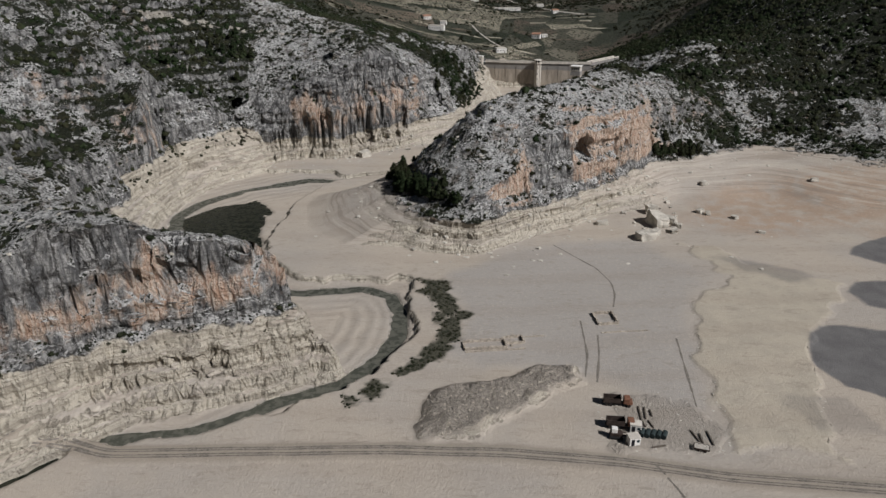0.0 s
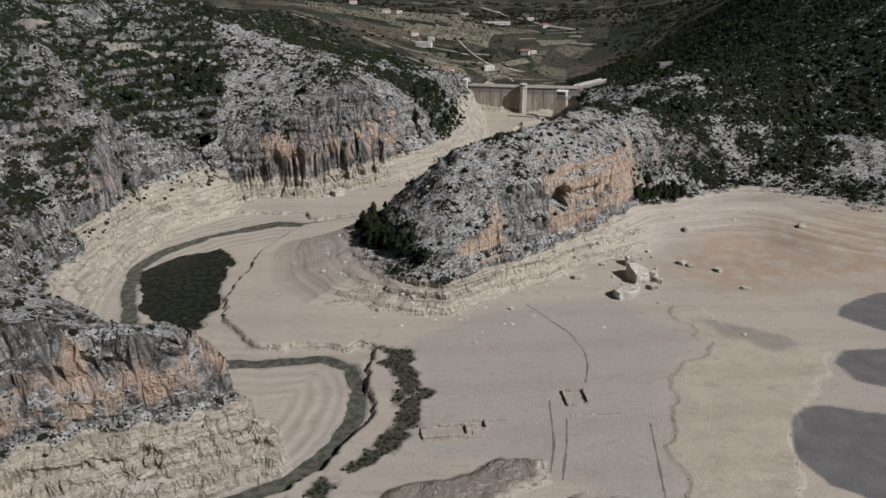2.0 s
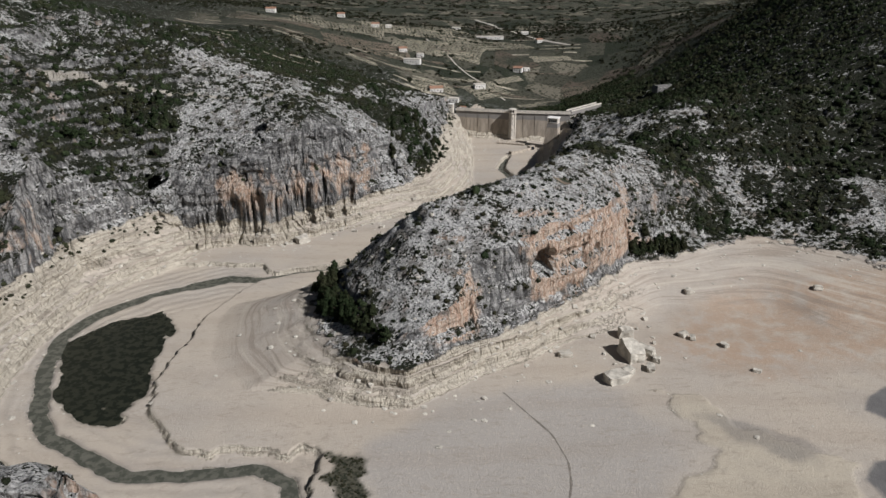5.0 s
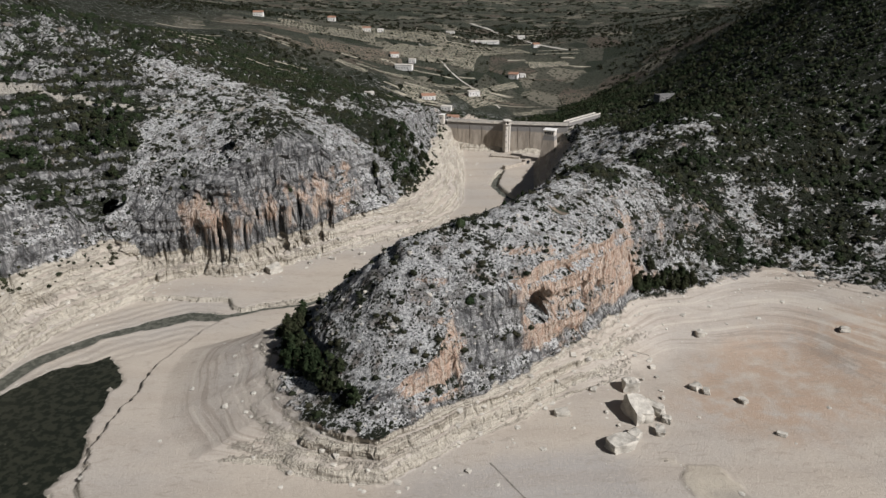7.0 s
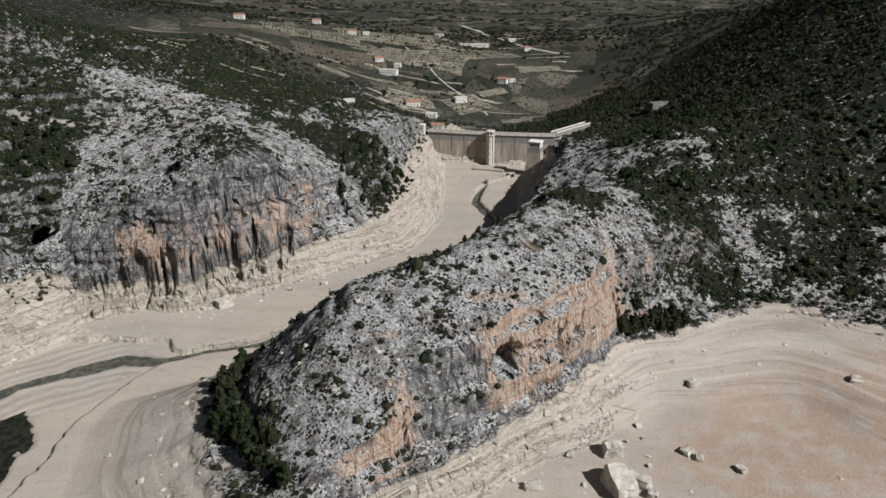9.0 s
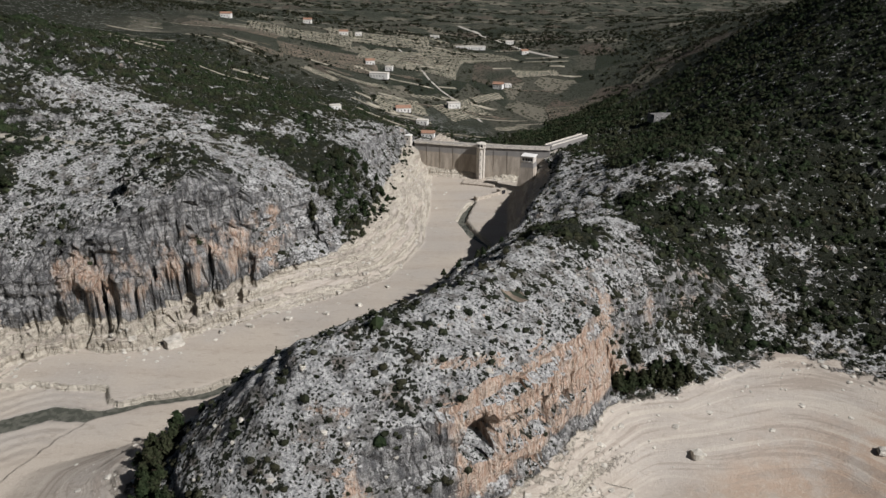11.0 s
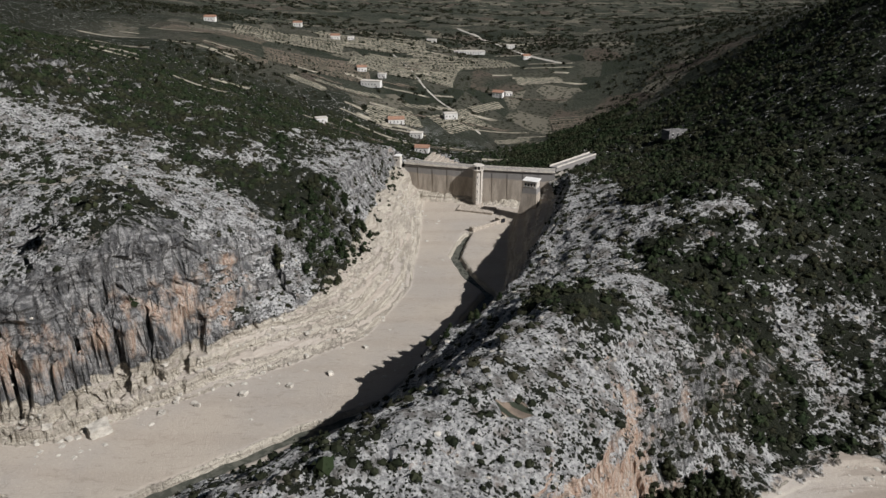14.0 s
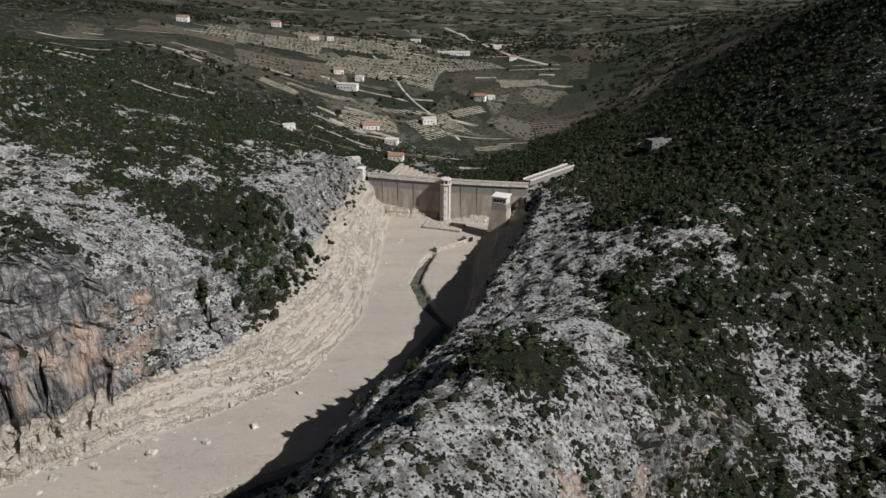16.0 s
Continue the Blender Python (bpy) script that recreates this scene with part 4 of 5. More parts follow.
def shore_keep(x, y):
    d = mark("shore", x, y)
    return (d < 0) * (smooth(d, -34, -2) * 0.7 + 0.02) * (mark("weed", x, y) < 0.3)


x, y = scatter(20000, -170, 250, 260, 690, shore_keep)
strew("shore_stones", STONES, spots(x, y), rng.uniform(0.15, 1.0, len(x)) ** 6 * 1.5 + 0.17, STONE,
      "loose pale stones strewn along the bare lake shore", "stones", 0.2)

x, y = scatter(2600, -30, 20, 170, 262, lambda x, y: (mark("weed", x, y) > 0.45) * 0.75)
strew("bank_weeds", SHRUBS, spots(x, y), rng.uniform(0.3, 0.9, len(x)), BUSH_LEAF, "dark low weeds on the stream bank", "weeds", 0.2)
x, y = scatter(26000, -175, 20, 155, 425, lambda x, y: (mark("cut", x, y) > 0.35) * 0.5)
strew("bank_clods", STONES, spots(x, y), rng.uniform(0.2, 1.0, len(x)) ** 2 * 0.75, RUBBLE, "crumbled clods of dry mud along the stream banks", "clods", 0.25)
x, y = scatter(1600, -128, -76, 274, 366, lambda x, y: (mark("weed", x, y) > 0.05) * (mark("weed", x, y) < 0.85) * 0.5)
strew("pond_reeds", STONES, spots(x, y), rng.uniform(0.15, 0.5, len(x)), STONE, "pale crusted clods round the weedy pond", "clods", 0.2)


def far_keep(x, y):
    return np.clip(0.32 + 0.75 * fbm(x, y, 120, 4, 205), 0.02, 1) * (1 - mark("path", x, y))


x, y = scatter(17000, -520, 620, 745, 1500, far_keep)
strew("plain_trees", FAR_TREES, spots(x, y), rng.uniform(1.2, 3.6, len(x)), BUSH_LEAF, "olive and almond trees over the farmed plain", "trees", 0.0)
x, y = scatter(9000, -1500, 1700, 1500, 3400, far_keep)
strew("far_trees", FAR_TREES, spots(x, y), rng.uniform(4.0, 9.0, len(x)), BUSH_LEAF, "distant dark groves on the plain", "trees", 0.0, np.full(len(x), 0.5))


def grove(cx, cy, turn, nx, ny, dx, dy):
    """Trees in rows on pale tilled soil."""
    i, j = np.meshgrid(np.arange(nx) - nx / 2, np.arange(ny) - ny / 2)
    c, s = math.cos(radians(turn)), math.sin(radians(turn))
    x, y = i.ravel() * dx, j.ravel() * dy
    return cx + x * c - y * s, cy + x * s + y * c


GROVES = [(30, 965, 20, 10, 4, 5, 9), (98, 985, 35, 12, 4, 4, 10), (-60, 1060, 15, 22, 5, 5, 10), (40, 1120, -10, 24, 6, 5, 13),
          (110, 1180, 25, 24, 6, 5, 13), (-110, 1160, 10, 26, 7, 5, 13), (230, 985, 0, 12, 3, 5, 10), (-10, 1230, 5, 24, 6, 6, 14)]
gx, gy = np.concatenate([np.stack(grove(*g)) for g in GROVES], 1)
gx, gy = gx + rng.normal(0, 0.5, len(gx)), gy + rng.normal(0, 0.5, len(gy))
strew("orchard_rows", FAR_TREES, spots(gx, gy), rng.uniform(1.3, 2.1, len(gx)), BUSH_LEAF, "orchard trees planted in straight rows", "orchard", 0.0)


def tilled_material(name, dark, light, scale):
    """Ploughed soil with rows of low crop, broken up by weeds."""
    m = Mat(name, 0.95)
    turn = m.t.nodes.new("ShaderNodeMapping")
    m.link(m.pos, turn.inputs["Vector"])
    turn.inputs["Rotation"].default_value = (0, 0, 0.35)
    rows = m.wave(scale, 2.5, turn.outputs["Vector"], 3, 0.4, "Y")
    weeds = m.noise(0.07, 6, 0.7)
    c = m.mix(m.step(m.noise(0.3, 5, 0.65), 0.35, 0.65), dark, light)
    c = m.mix(m.step(m.math("ADD", rows, m.step(weeds, 0.3, 0.7, -0.35, 0.35)), 0.42, 0.6), c, (0.035, 0.04, 0.028))
    return m.done(c, m.bump(m.noise(1.5, 4), 0.1))


SOIL = tilled_material("tilled_soil", (0.18, 0.163, 0.125), (0.36, 0.32, 0.245), 0.075)
RED_SOIL = tilled_material("red_tilled_soil", (0.11, 0.088, 0.07), (0.19, 0.15, 0.115), 0.085)


def field(cx, cy, turn, w, h, material, label):
    n = 9
    u, v = np.meshgrid(np.linspace(-0.5, 0.5, n), np.linspace(-0.5, 0.5, n))
    c, s = math.cos(radians(turn)), math.sin(radians(turn))
    wob = 1 + 0.1 * vnoise(u * 3 + cx, v * 3 + cy, 8)
    x, y = cx + (u * w * c - v * h * s) * wob, cy + (u * w * s + v * h * c) * wob
    p = spots(x.ravel(), y.ravel())
    p[:, 2] += 0.7 if cy > 700 else 0.25
    i = np.arange(n * n).reshape(n, n)
    f = np.stack([i[:-1, :-1], i[:-1, 1:], i[1:, 1:], i[1:, :-1]], -1).reshape(-1, 4)
    tagged(new("field", sheet_mesh("field", p, f, material)), label, "field", "farm fields on the plain")


for k, (cx, cy, turn, nx, ny, dx, dy) in enumerate(GROVES):
    field(cx, cy, turn, nx * dx + 4, ny * dy + 4, RED_SOIL if k in (2, 6) else SOIL, "pale tilled orchard plot with trees in rows")
for cx, cy, turn, w, h in ((-130, 1010, 5, 50, 20), (-60, 985, -12, 40, 16), (150, 935, 3, 34, 14), (60, 1010, 10, 40, 9),
                           (-180, 1090, 4, 110, 30), (60, 1290, -8, 90, 26), (200, 1110, 12, 60, 24), (-20, 1010, 10, 70, 10), (130, 1030, 30, 40, 16)):
    field(cx, cy, turn, w, h, RED_SOIL if cx < -100 else SOIL, "bare tilled field on the farmed plain")


TERRACE_SOIL = plain("terrace_soil", (0.27, 0.245, 0.19), 0.45, 0.12, 0.95, 0, 0.05)
TERRACE_RNG = random.Random(11)
for _ in range(110):
    cx, cy = TERRACE_RNG.uniform(-260, 240), TERRACE_RNG.uniform(860, 1480)
    field(cx, cy, TERRACE_RNG.uniform(-16, 16), TERRACE_RNG.uniform(18, 70), TERRACE_RNG.uniform(2.5, 6.5), TERRACE_SOIL if TERRACE_RNG.random() < 0.7 else RED_SOIL,
          "narrow pale terrace strip on the farmed plain")


field(85, 379, 20, 7, 3.5, RED_SOIL, "small patch of bare red soil among shrubs")


# ---- roads and wheel tracks ----
PALE_ROAD = plain("pale_road", (0.42, 0.39, 0.34), 0.2, 0.2, 0.95)
MUD_RUT = plain("rutted_mud", (0.17, 0.152, 0.13), 0.35, 1.5, 0.95, 0, 0.05)
ribbon("road_far", [(240, 1180), (215, 1240), (190, 1330), (150, 1500), (120, 1600)], 3.6, 0.9, PALE_ROAD, "pale straight road crossing the plain", "road", seg=8)
ribbon("road_farms", [(120, 960), (100, 1000), (60, 1060), (20, 1180)], 1.2, 0.9, PALE_ROAD, "pale farm lane on the plain", "road", seg=6)
for k, line in enumerate((
        [(53, 291), (60, 279), (67, 267), (70, 253), (69, 242), (66, 232)], [(52, 222), (51, 210), (50, 199), (47, 187)], [(56, 212), (54, 200), (50, 184)],
        [(82, 209), (79, 190), (76, 171)], [(57, 146), (60, 138), (62, 128)])):
    ribbon("rut", line, 0.32, 0.02, MUD_RUT, "narrow dark rut scored in dry mud", "rut", seg=1.5, wob=0.5)
for off in (-1.5, -0.6, 0.9, 1.7):
    ribbon("wheel_track", [(x, y + off) for x, y in ROAD[1:-1]], 0.28, 0.04, MUD_RUT, "dark wheel track along the dirt road", "wheel track", seg=2, wob=0.5)


# ---- the dam ----
def dam():
    a, b = Vector((50, 713.5, 0)), Vector((150, 692, 0))
    ln = (b - a).length
    turn = math.degrees(math.atan2(b.y - a.y, b.x - a.x))
    mid = (a + b) / 2
    ob = thing("dam", (mid.x, mid.y, 0), turn, "weathered grey concrete gravity dam with a level crest", "dam")
    n = 40

    def bow(u):
        return -2.5 * (1 - (2 * u) ** 2)

    def loft(profile):
        bm = bmesh.new()
        rings = []
        for k in range(n + 1):
            u = k / n - 0.5
            rings.append([bm.verts.new((u * ln, y + bow(u), z)) for y, z in profile])
        for r0, r1 in zip(rings, rings[1:]):
            for i in range(len(profile)):
                j = (i + 1) % len(profile)
                bm.faces.new((r0[i], r1[i], r1[j], r0[j]))
        bm.faces.new(rings[0])
        bm.faces.new(rings[-1][::-1])
        bmesh.ops.recalc_face_normals(bm, faces=bm.faces[:])
        return bm

    part("wall", loft([(-2.0, 18.6), (-2.4, -9), (18, -16), (2.6, 14), (2.6, 18.6)]), CONCRETE, ob)
    part("crest_slab", loft([(-2.9, 18.6), (-2.9, 19.2), (3.2, 19.2), (3.2, 18.6)]), PALE, ob, "pale overhanging crest slab")
    for y in (-2.75, 2.85):
        part("parapet", loft([(y, 19.2), (y, 20.2), (y + 0.3, 20.2), (y + 0.3, 19.2)]), PALE, ob)
    part("roadway", loft([(-2.3, 19.2), (-2.3, 19.26), (2.7, 19.26), (2.7, 19.2)]), TARMAC, ob)
    for k in range(1, 10):
        u = k / 10 - 0.5
        part("joint", boxes(((u * ln, -2.36 + bow(u), 6), (0.25, 0.14, 24))), CONCRETE, ob)
        part("post", boxes(((u * ln, -2.85 + bow(u), 19.75), (0.5, 0.5, 1.3)), bevel=0.05), PALE, ob)
    return ob


dam()


def tower():
    ob = thing("intake_tower", (99.0, 694.2, -6), -17.5, "tall pale concrete intake tower standing against the dam", "tower")
    body = bmesh.new()
    tube(2.7, 2.5, 25, pose(0, 0, 12.5), 16, body)
    part("shaft", body, PALE, ob)
    for k in range(6):
        a = radians(60 * k + 30)
        part("rib", boxes(((2.9 * math.cos(a), 2.9 * math.sin(a), 12.8), (0.9, 0.7, 25.6), 60 * k + 30), bevel=0.08), PALE, ob)
    part("base", tube(4.2, 3.6, 2.2, pose(0, 0, 1.1), 16), CONCRETE, ob)
    for z in (6, 11, 16, 21):
        part("opening", boxes(((0, -2.62, z), (1.1, 0.5, 2.0))), DARK, ob)
    part("gallery", tube(3.9, 3.9, 0.5, pose(0, 0, 25.6), 16), PALE, ob)
    for k in range(8):
        a = radians(45 * k)
        part("pillar", boxes(((3.0 * math.cos(a), 3.0 * math.sin(a), 27.1), (0.6, 0.6, 2.6), 45 * k)), PALE, ob)
    # dark drum whose colour gives the shade behind the gallery pillars
    part("core", tube(2.1, 2.1, 2.6, pose(0, 0, 27.1), 12), DARK, ob)
    part("roof", tube(3.7, 3.3, 0.6, pose(0, 0, 28.7), 16), PALE, ob)


tower()


def window(parent, x, y, z, w, h, turn=0):
    win = part("window", boxes(((x, y, z), (w, 0.25, h), turn)), DARK, parent)
    part("lintel", boxes(((x, y - 0.1, z + h / 2 + 0.1), (w + 0.4, 0.3, 0.2), turn)), WHITEWASH, win)
    part("sill", boxes(((x, y - 0.12, z - h / 2 - 0.1), (w + 0.5, 0.4, 0.2), turn)), WHITEWASH, win)


def gatehouse():
    ob = thing("gatehouse", (131, 668, -1), -24, "small pale flat-roofed gatehouse on a tall concrete buttress", "gatehouse")
    bm = bmesh.new()
    vs = [bm.verts.new(p) for p in ((-6, -6, 0), (6, -6, 0), (6, 5, 0), (-6, 5, 0), (-4.2, -4, 17), (4.6, -4, 17), (4.6, 4, 17), (-4.2, 4, 17))]
    for f in ((0, 1, 5, 4), (1, 2, 6, 5), (2, 3, 7, 6), (3, 0, 4, 7), (4, 5, 6, 7), (3, 2, 1, 0)):
        bm.faces.new([vs[i] for i in f])
    part("buttress", bm, CONCRETE, ob)
    part("walls", boxes(((0.2, 0, 19.2), (8.6, 7.6, 4.4)), bevel=0.06), PALE, ob)
    part("roof", boxes(((0.2, 0, 21.7), (10, 9, 0.5)), bevel=0.08), WHITEWASH, ob)
    for k in range(4):
        window(ob, -2.6 + 1.9 * k, -3.85, 19.3, 1.0, 2.0)
    part("door", boxes(((-4.15, 1, 18.4), (0.25, 1.2, 2.4))), TIMBER, ob)


gatehouse()


def hut():
    z = 19
    ob = thing("crest_hut", (45, 712, z - 3), -17, "small square stone hut at the end of the crest", "hut")
    part("walls", boxes(((0, 0, 4), (4.6, 4.6, 8)), bevel=0.06), PALE, ob)
    part("roof", boxes(((0, 0, 8.2), (5.4, 5.4, 0.5)), bevel=0.08), WHITEWASH, ob)
    window(ob, 0, -2.35, 5.6, 1.0, 1.4)


hut()


def bridge():
    ob = thing("arch_bridge", (168, 722, 14.0), 46, "short pale concrete arch bridge carrying the access road", "bridge")
    bm = bmesh.new()
    n, half, rise = 14, 20.0, 6.0
    front = []
    for k in range(n + 1):
        a = math.pi * k / n
        front.append((-6.0 * math.cos(a), 2.0 + rise * math.sin(a) - 6))
    outline = [(-half - 5, 4.0), (-half - 5, 1.5), (-9, 1.5), (-8, -14), (-6, -14)] + front + [(6, -14), (8, -14), (9, 1.5), (half + 5, 1.5), (half + 5, 4.0)]
    f = bm.faces.new([bm.verts.new((x, -2.6, z)) for x, z in outline])
    r = bmesh.ops.extrude_face_region(bm, geom=[f])
    bmesh.ops.translate(bm, vec=(0, 5.2, 0), verts=[v for v in r["geom"] if isinstance(v, bmesh.types.BMVert)])
    bmesh.ops.recalc_face_normals(bm, faces=bm.faces[:])
    part("arch", bm, CONCRETE, ob)
    part("deck", boxes(((0, 0, 4.25), (50, 6, 0.5))), CONCRETE, ob)
    for x in (-17, 17):
        part("pier", boxes(((x, 0, -5.5), (1.6, 4.4, 14))), CONCRETE, ob)
    for y in (-2.8, 2.8):
        part("parapet", boxes(((0, y, 5.0), (50, 0.3, 1.0))), PALE, ob)


bridge()


def apron():
    zb = bed_level(680)
    ob = thing("stilling_slab", (98, 683, zb), -17, "cracked mud-stained concrete slab in front of the intake", "slab")
    part("slab", boxes(((0, 0, 0.35), (24, 13, 1.3)), bevel=0.15), RUBBLE, ob)
    part("kerb", boxes(((0, -6.4, 1.2), (24, 0.6, 0.6)), ((-11.8, 0, 1.2), (0.6, 12.8, 0.6)), bevel=0.1), RUBBLE, ob)
    ob = thing("outlet_wall", (104, 652, zb), 38, "ruined stone outlet wall with a small chamber", "wall")
    part("wall", boxes(((0, 0, 1.0), (26, 1.2, 2.6)), bevel=0.15), RUBBLE, ob)
    part("chamber", boxes(((11, 1.5, 1.6), (6, 4, 3.8)), bevel=0.15), RUBBLE, ob)
    part("doorway", boxes(((11, -0.58, 1.6), (3.4, 0.3, 2.6))), DARK, ob)
    part("pier", boxes(((-13.5, 0, 1.4), (3.4, 3.4, 3.6)), bevel=0.2), RUBBLE, ob)


apron()


def spillway():
    ob = thing("stepped_spillway", (68, 727, 0), -17, "pale stone terraces stepping down beside the dam", "terraces")
    for k in range(9):
        part("step", boxes(((-4 + 3.0 * k, 2.0 * k + 8, 14 - 1.6 * k), (2.6, 26 - k, 6)), bevel=0.1), RUBBLE, ob)


spillway()


# ---- houses of the plain ----
def house(x, y, w, d, h, turn, roof, label):
    ob = thing("farmhouse", (x, y, ground_z(x, y) - 0.4), turn, label, "house", "farmhouses on the plain")
    part("wall", boxes(((0, 0, h / 2), (w, d, h)), bevel=0.05), WHITEWASH, ob)
    if roof == "flat":
        part("roof", boxes(((0, 0, h + 0.2), (w + 0.6, d + 0.6, 0.4))), PALE, ob)
    else:
        bm = bmesh.new()
        vs = [bm.verts.new(p) for p in ((-w / 2 - 0.4, -d / 2 - 0.5, h), (w / 2 + 0.4, -d / 2 - 0.5, h), (w / 2 + 0.4, d / 2 + 0.5, h), (-w / 2 - 0.4, d / 2 + 0.5, h),
                                        (-w / 2 - 0.4, 0, h + d * 0.3), (w / 2 + 0.4, 0, h + d * 0.3))]
        for f in ((0, 1, 5, 4), (2, 3, 4, 5), (0, 4, 3), (1, 2, 5), (3, 2, 1, 0)):
            bm.faces.new([vs[i] for i in f])
        part("roof", bm, TILES, ob)
    for k in range(max(2, int(w / 4))):
        window(ob, -w / 2 + 2 + 3.6 * k, -d / 2, h * 0.55, 1.1, 1.4)
    part("door", boxes(((w * 0.3, -d / 2, 1.1), (1.2, 0.2, 2.2))), TIMBER, ob)


for item in ((2, 1040, 22, 9, 7, -12, "flat", "long white flat-roofed farm building among terraces"), (89, 990, 14, 9, 6, 10, "flat", "white flat-roofed farmhouse beside an orchard"),
             (146, 1060, 12, 8, 6, -20, "gable", "white farmhouse with a tiled gable roof"), (123, 1270, 44, 10, 5, 0, "flat", "long low white farm shed"),
             (86, 812, 18, 8, 5, 5, "gable", "low white house in trees below the dam"), (30, 800, 12, 8, 5, 12, "flat", "small pale house on a wooded slope"),
             (33, 950, 16, 9, 5, 8, "gable", "pale farmhouse with clay tiles beside a lane"), (158, 1066, 8, 6, 4, 15, "flat", "small white outbuilding beside a farmhouse"),
             (60, 880, 13, 8, 5, -8, "gable", "white house at the edge of the groves"), (190, 1350, 12, 8, 6, 0, "flat", "white roadside building on the plain"),
             (-210, 1180, 14, 8, 6, 0, "gable", "farmhouse among distant terraces"), (-30, 870, 10, 7, 5, 20, "flat", "small pale shed above the valley"),
             (-12, 1080, 11, 8, 5, 12, "gable", "white farmhouse with clay tiles among terraces"), (12, 1072, 9, 7, 5, -6, "flat", "white flat-roofed house among orchards"),
             (-60, 1230, 12, 8, 6, 4, "gable", "distant white farmhouse beside an orchard"), (-40, 1238, 9, 7, 5, 9, "flat", "small white farm shed beside an orchard"),
             (70, 1330, 14, 8, 5, -4, "flat", "long pale farm building on the plain"), (-120, 1290, 12, 8, 6, 0, "gable", "pale farmhouse among dark groves"),
             (200, 1240, 10, 8, 5, 12, "gable", "white house beside the straight road"), (54, 925, 12, 8, 5, -9, "flat", "pale flat-roofed house in the valley")):
    house(*item)


DARK_STONE = plain("dark_stone", (0.15, 0.145, 0.14), 0.4, 0.5, 0.95, 0, 0.1)


# a rock outcrop stands here; its walls and windows are made up
def outcrop_walls():
    x, y = 250, 760
    ob = thing("ruined_building", (x, y, ground_z(x, y) - 1), 20, "grey rock outcrop on the dark hillside, shaped as roofless walls", "ruin")
    part("wall", boxes(((0, -4, 4), (16, 0.8, 8)), ((-7.6, 0, 3.6), (0.8, 8, 7.2)), ((7.6, 0, 3), (0.8, 8, 6)), ((0, 4, 3.4), (16, 0.8, 6.8)), bevel=0.1), DARK_STONE, ob)
    for k in range(3):
        window(ob, -4.5 + 4.5 * k, -4.35, 4.4, 1.2, 1.8)


outcrop_walls()


# ---- pines ----
def pine(seed, h):
    g = random.Random(seed)
    ob = thing("pine_tree", (0, 0, 0), 0, "dark green pine with a rounded uneven crown", "tree", "pines on the headland")
    bm = bmesh.new()
    tube(0.16, 0.07, h * 0.75, pose(0, 0, h * 0.375, g.uniform(-3, 3), g.uniform(-3, 3)), 7, bm)
    for k in range(6):
        z = h * (0.25 + 0.1 * k)
        tube(0.05, 0.02, h * 0.35, pose(0, 0, z, 0, 0, 60 * k + g.uniform(-20, 20)) @ pose(h * 0.12, 0, h * 0.06, 0, 62, 0), 5, bm)
    part("trunk", bm, BARK, ob)
    co = []
    for k in range(9):
        z = h * (0.26 + 0.085 * k)
        r = h * (0.30 - 0.02 * k) * g.uniform(0.8, 1.15)
        a = g.uniform(0, 6.28)
        off = h * 0.13 * (1 - k / 10)
        c = leaf_cloud(r, 52, 0.75, r * 0.42, seed * 31 + k, 0.0)
        co.append(c + np.array([off * math.cos(a), off * math.sin(a), z]))
    co = np.concatenate(co)
    me = sheet_mesh("crown", co, np.arange(len(co)).reshape(-1, 3), PINE_LEAF, flat=True)
    crown = new("crown", me)
    crown.parent = ob
    return ob


PINES = [pine(k, h) for k, h in ((1, 4.6), (2, 5.4), (3, 6.2), (4, 5.0), (5, 4.0))]
first = [True] * len(PINES)


def plant(x, y, size=1.0):
    k = rng.integers(0, len(PINES))
    p = spots(x, y)[0]
    m = pose(p[0], p[1], p[2] - 0.15, 0, 0, float(rng.uniform(0, 360)))
    if first[k]:
        PINES[k].matrix_basis = m
        first[k] = False
        return
    t = copy_thing(PINES[k], m)
    t.scale = (size, size, size)


def plant_area(n, ring, lo=0.8, hi=1.25):
    r = np.array(ring, float)
    done = 0
    while done < n:
        x, y = rng.uniform(r[:, 0].min(), r[:, 0].max()), rng.uniform(r[:, 1].min(), r[:, 1].max())
        if inside(np.array([x]), np.array([y]), ring)[0] and mark("shore", np.array([x]), np.array([y]))[0] > 0.6:
            plant(x, y, float(rng.uniform(lo, hi)))
            done += 1


plant_area(78, [(-24, 352), (-19, 332), (-2, 314), (13, 304), (12, 314), (0, 324), (-9, 338), (-12, 356), (-16, 366)], 0.9, 1.35)
plant_area(22, [(-16, 366), (4, 398), (36, 424), (40, 418), (10, 392), (-8, 364)], 0.6, 0.9)
plant_area(20, [(62, 450), (84, 478), (106, 516), (110, 512), (90, 470), (68, 440)], 0.6, 0.9)
plant_area(30, [(120, 384), (152, 391), (152, 401), (128, 398)], 0.9, 1.3)
plant_area(58, [(-4, 520), (26, 528), (38, 550), (38, 580), (22, 600), (0, 590), (-10, 550)], 0.8, 1.2)
plant_area(44, [(-172, 446), (-120, 448), (-114, 470), (-140, 505), (-170, 490)], 0.8, 1.2)
plant_area(44, [(150, 470), (250, 500), (260, 580), (200, 620), (165, 560)], 0.7, 1.1)


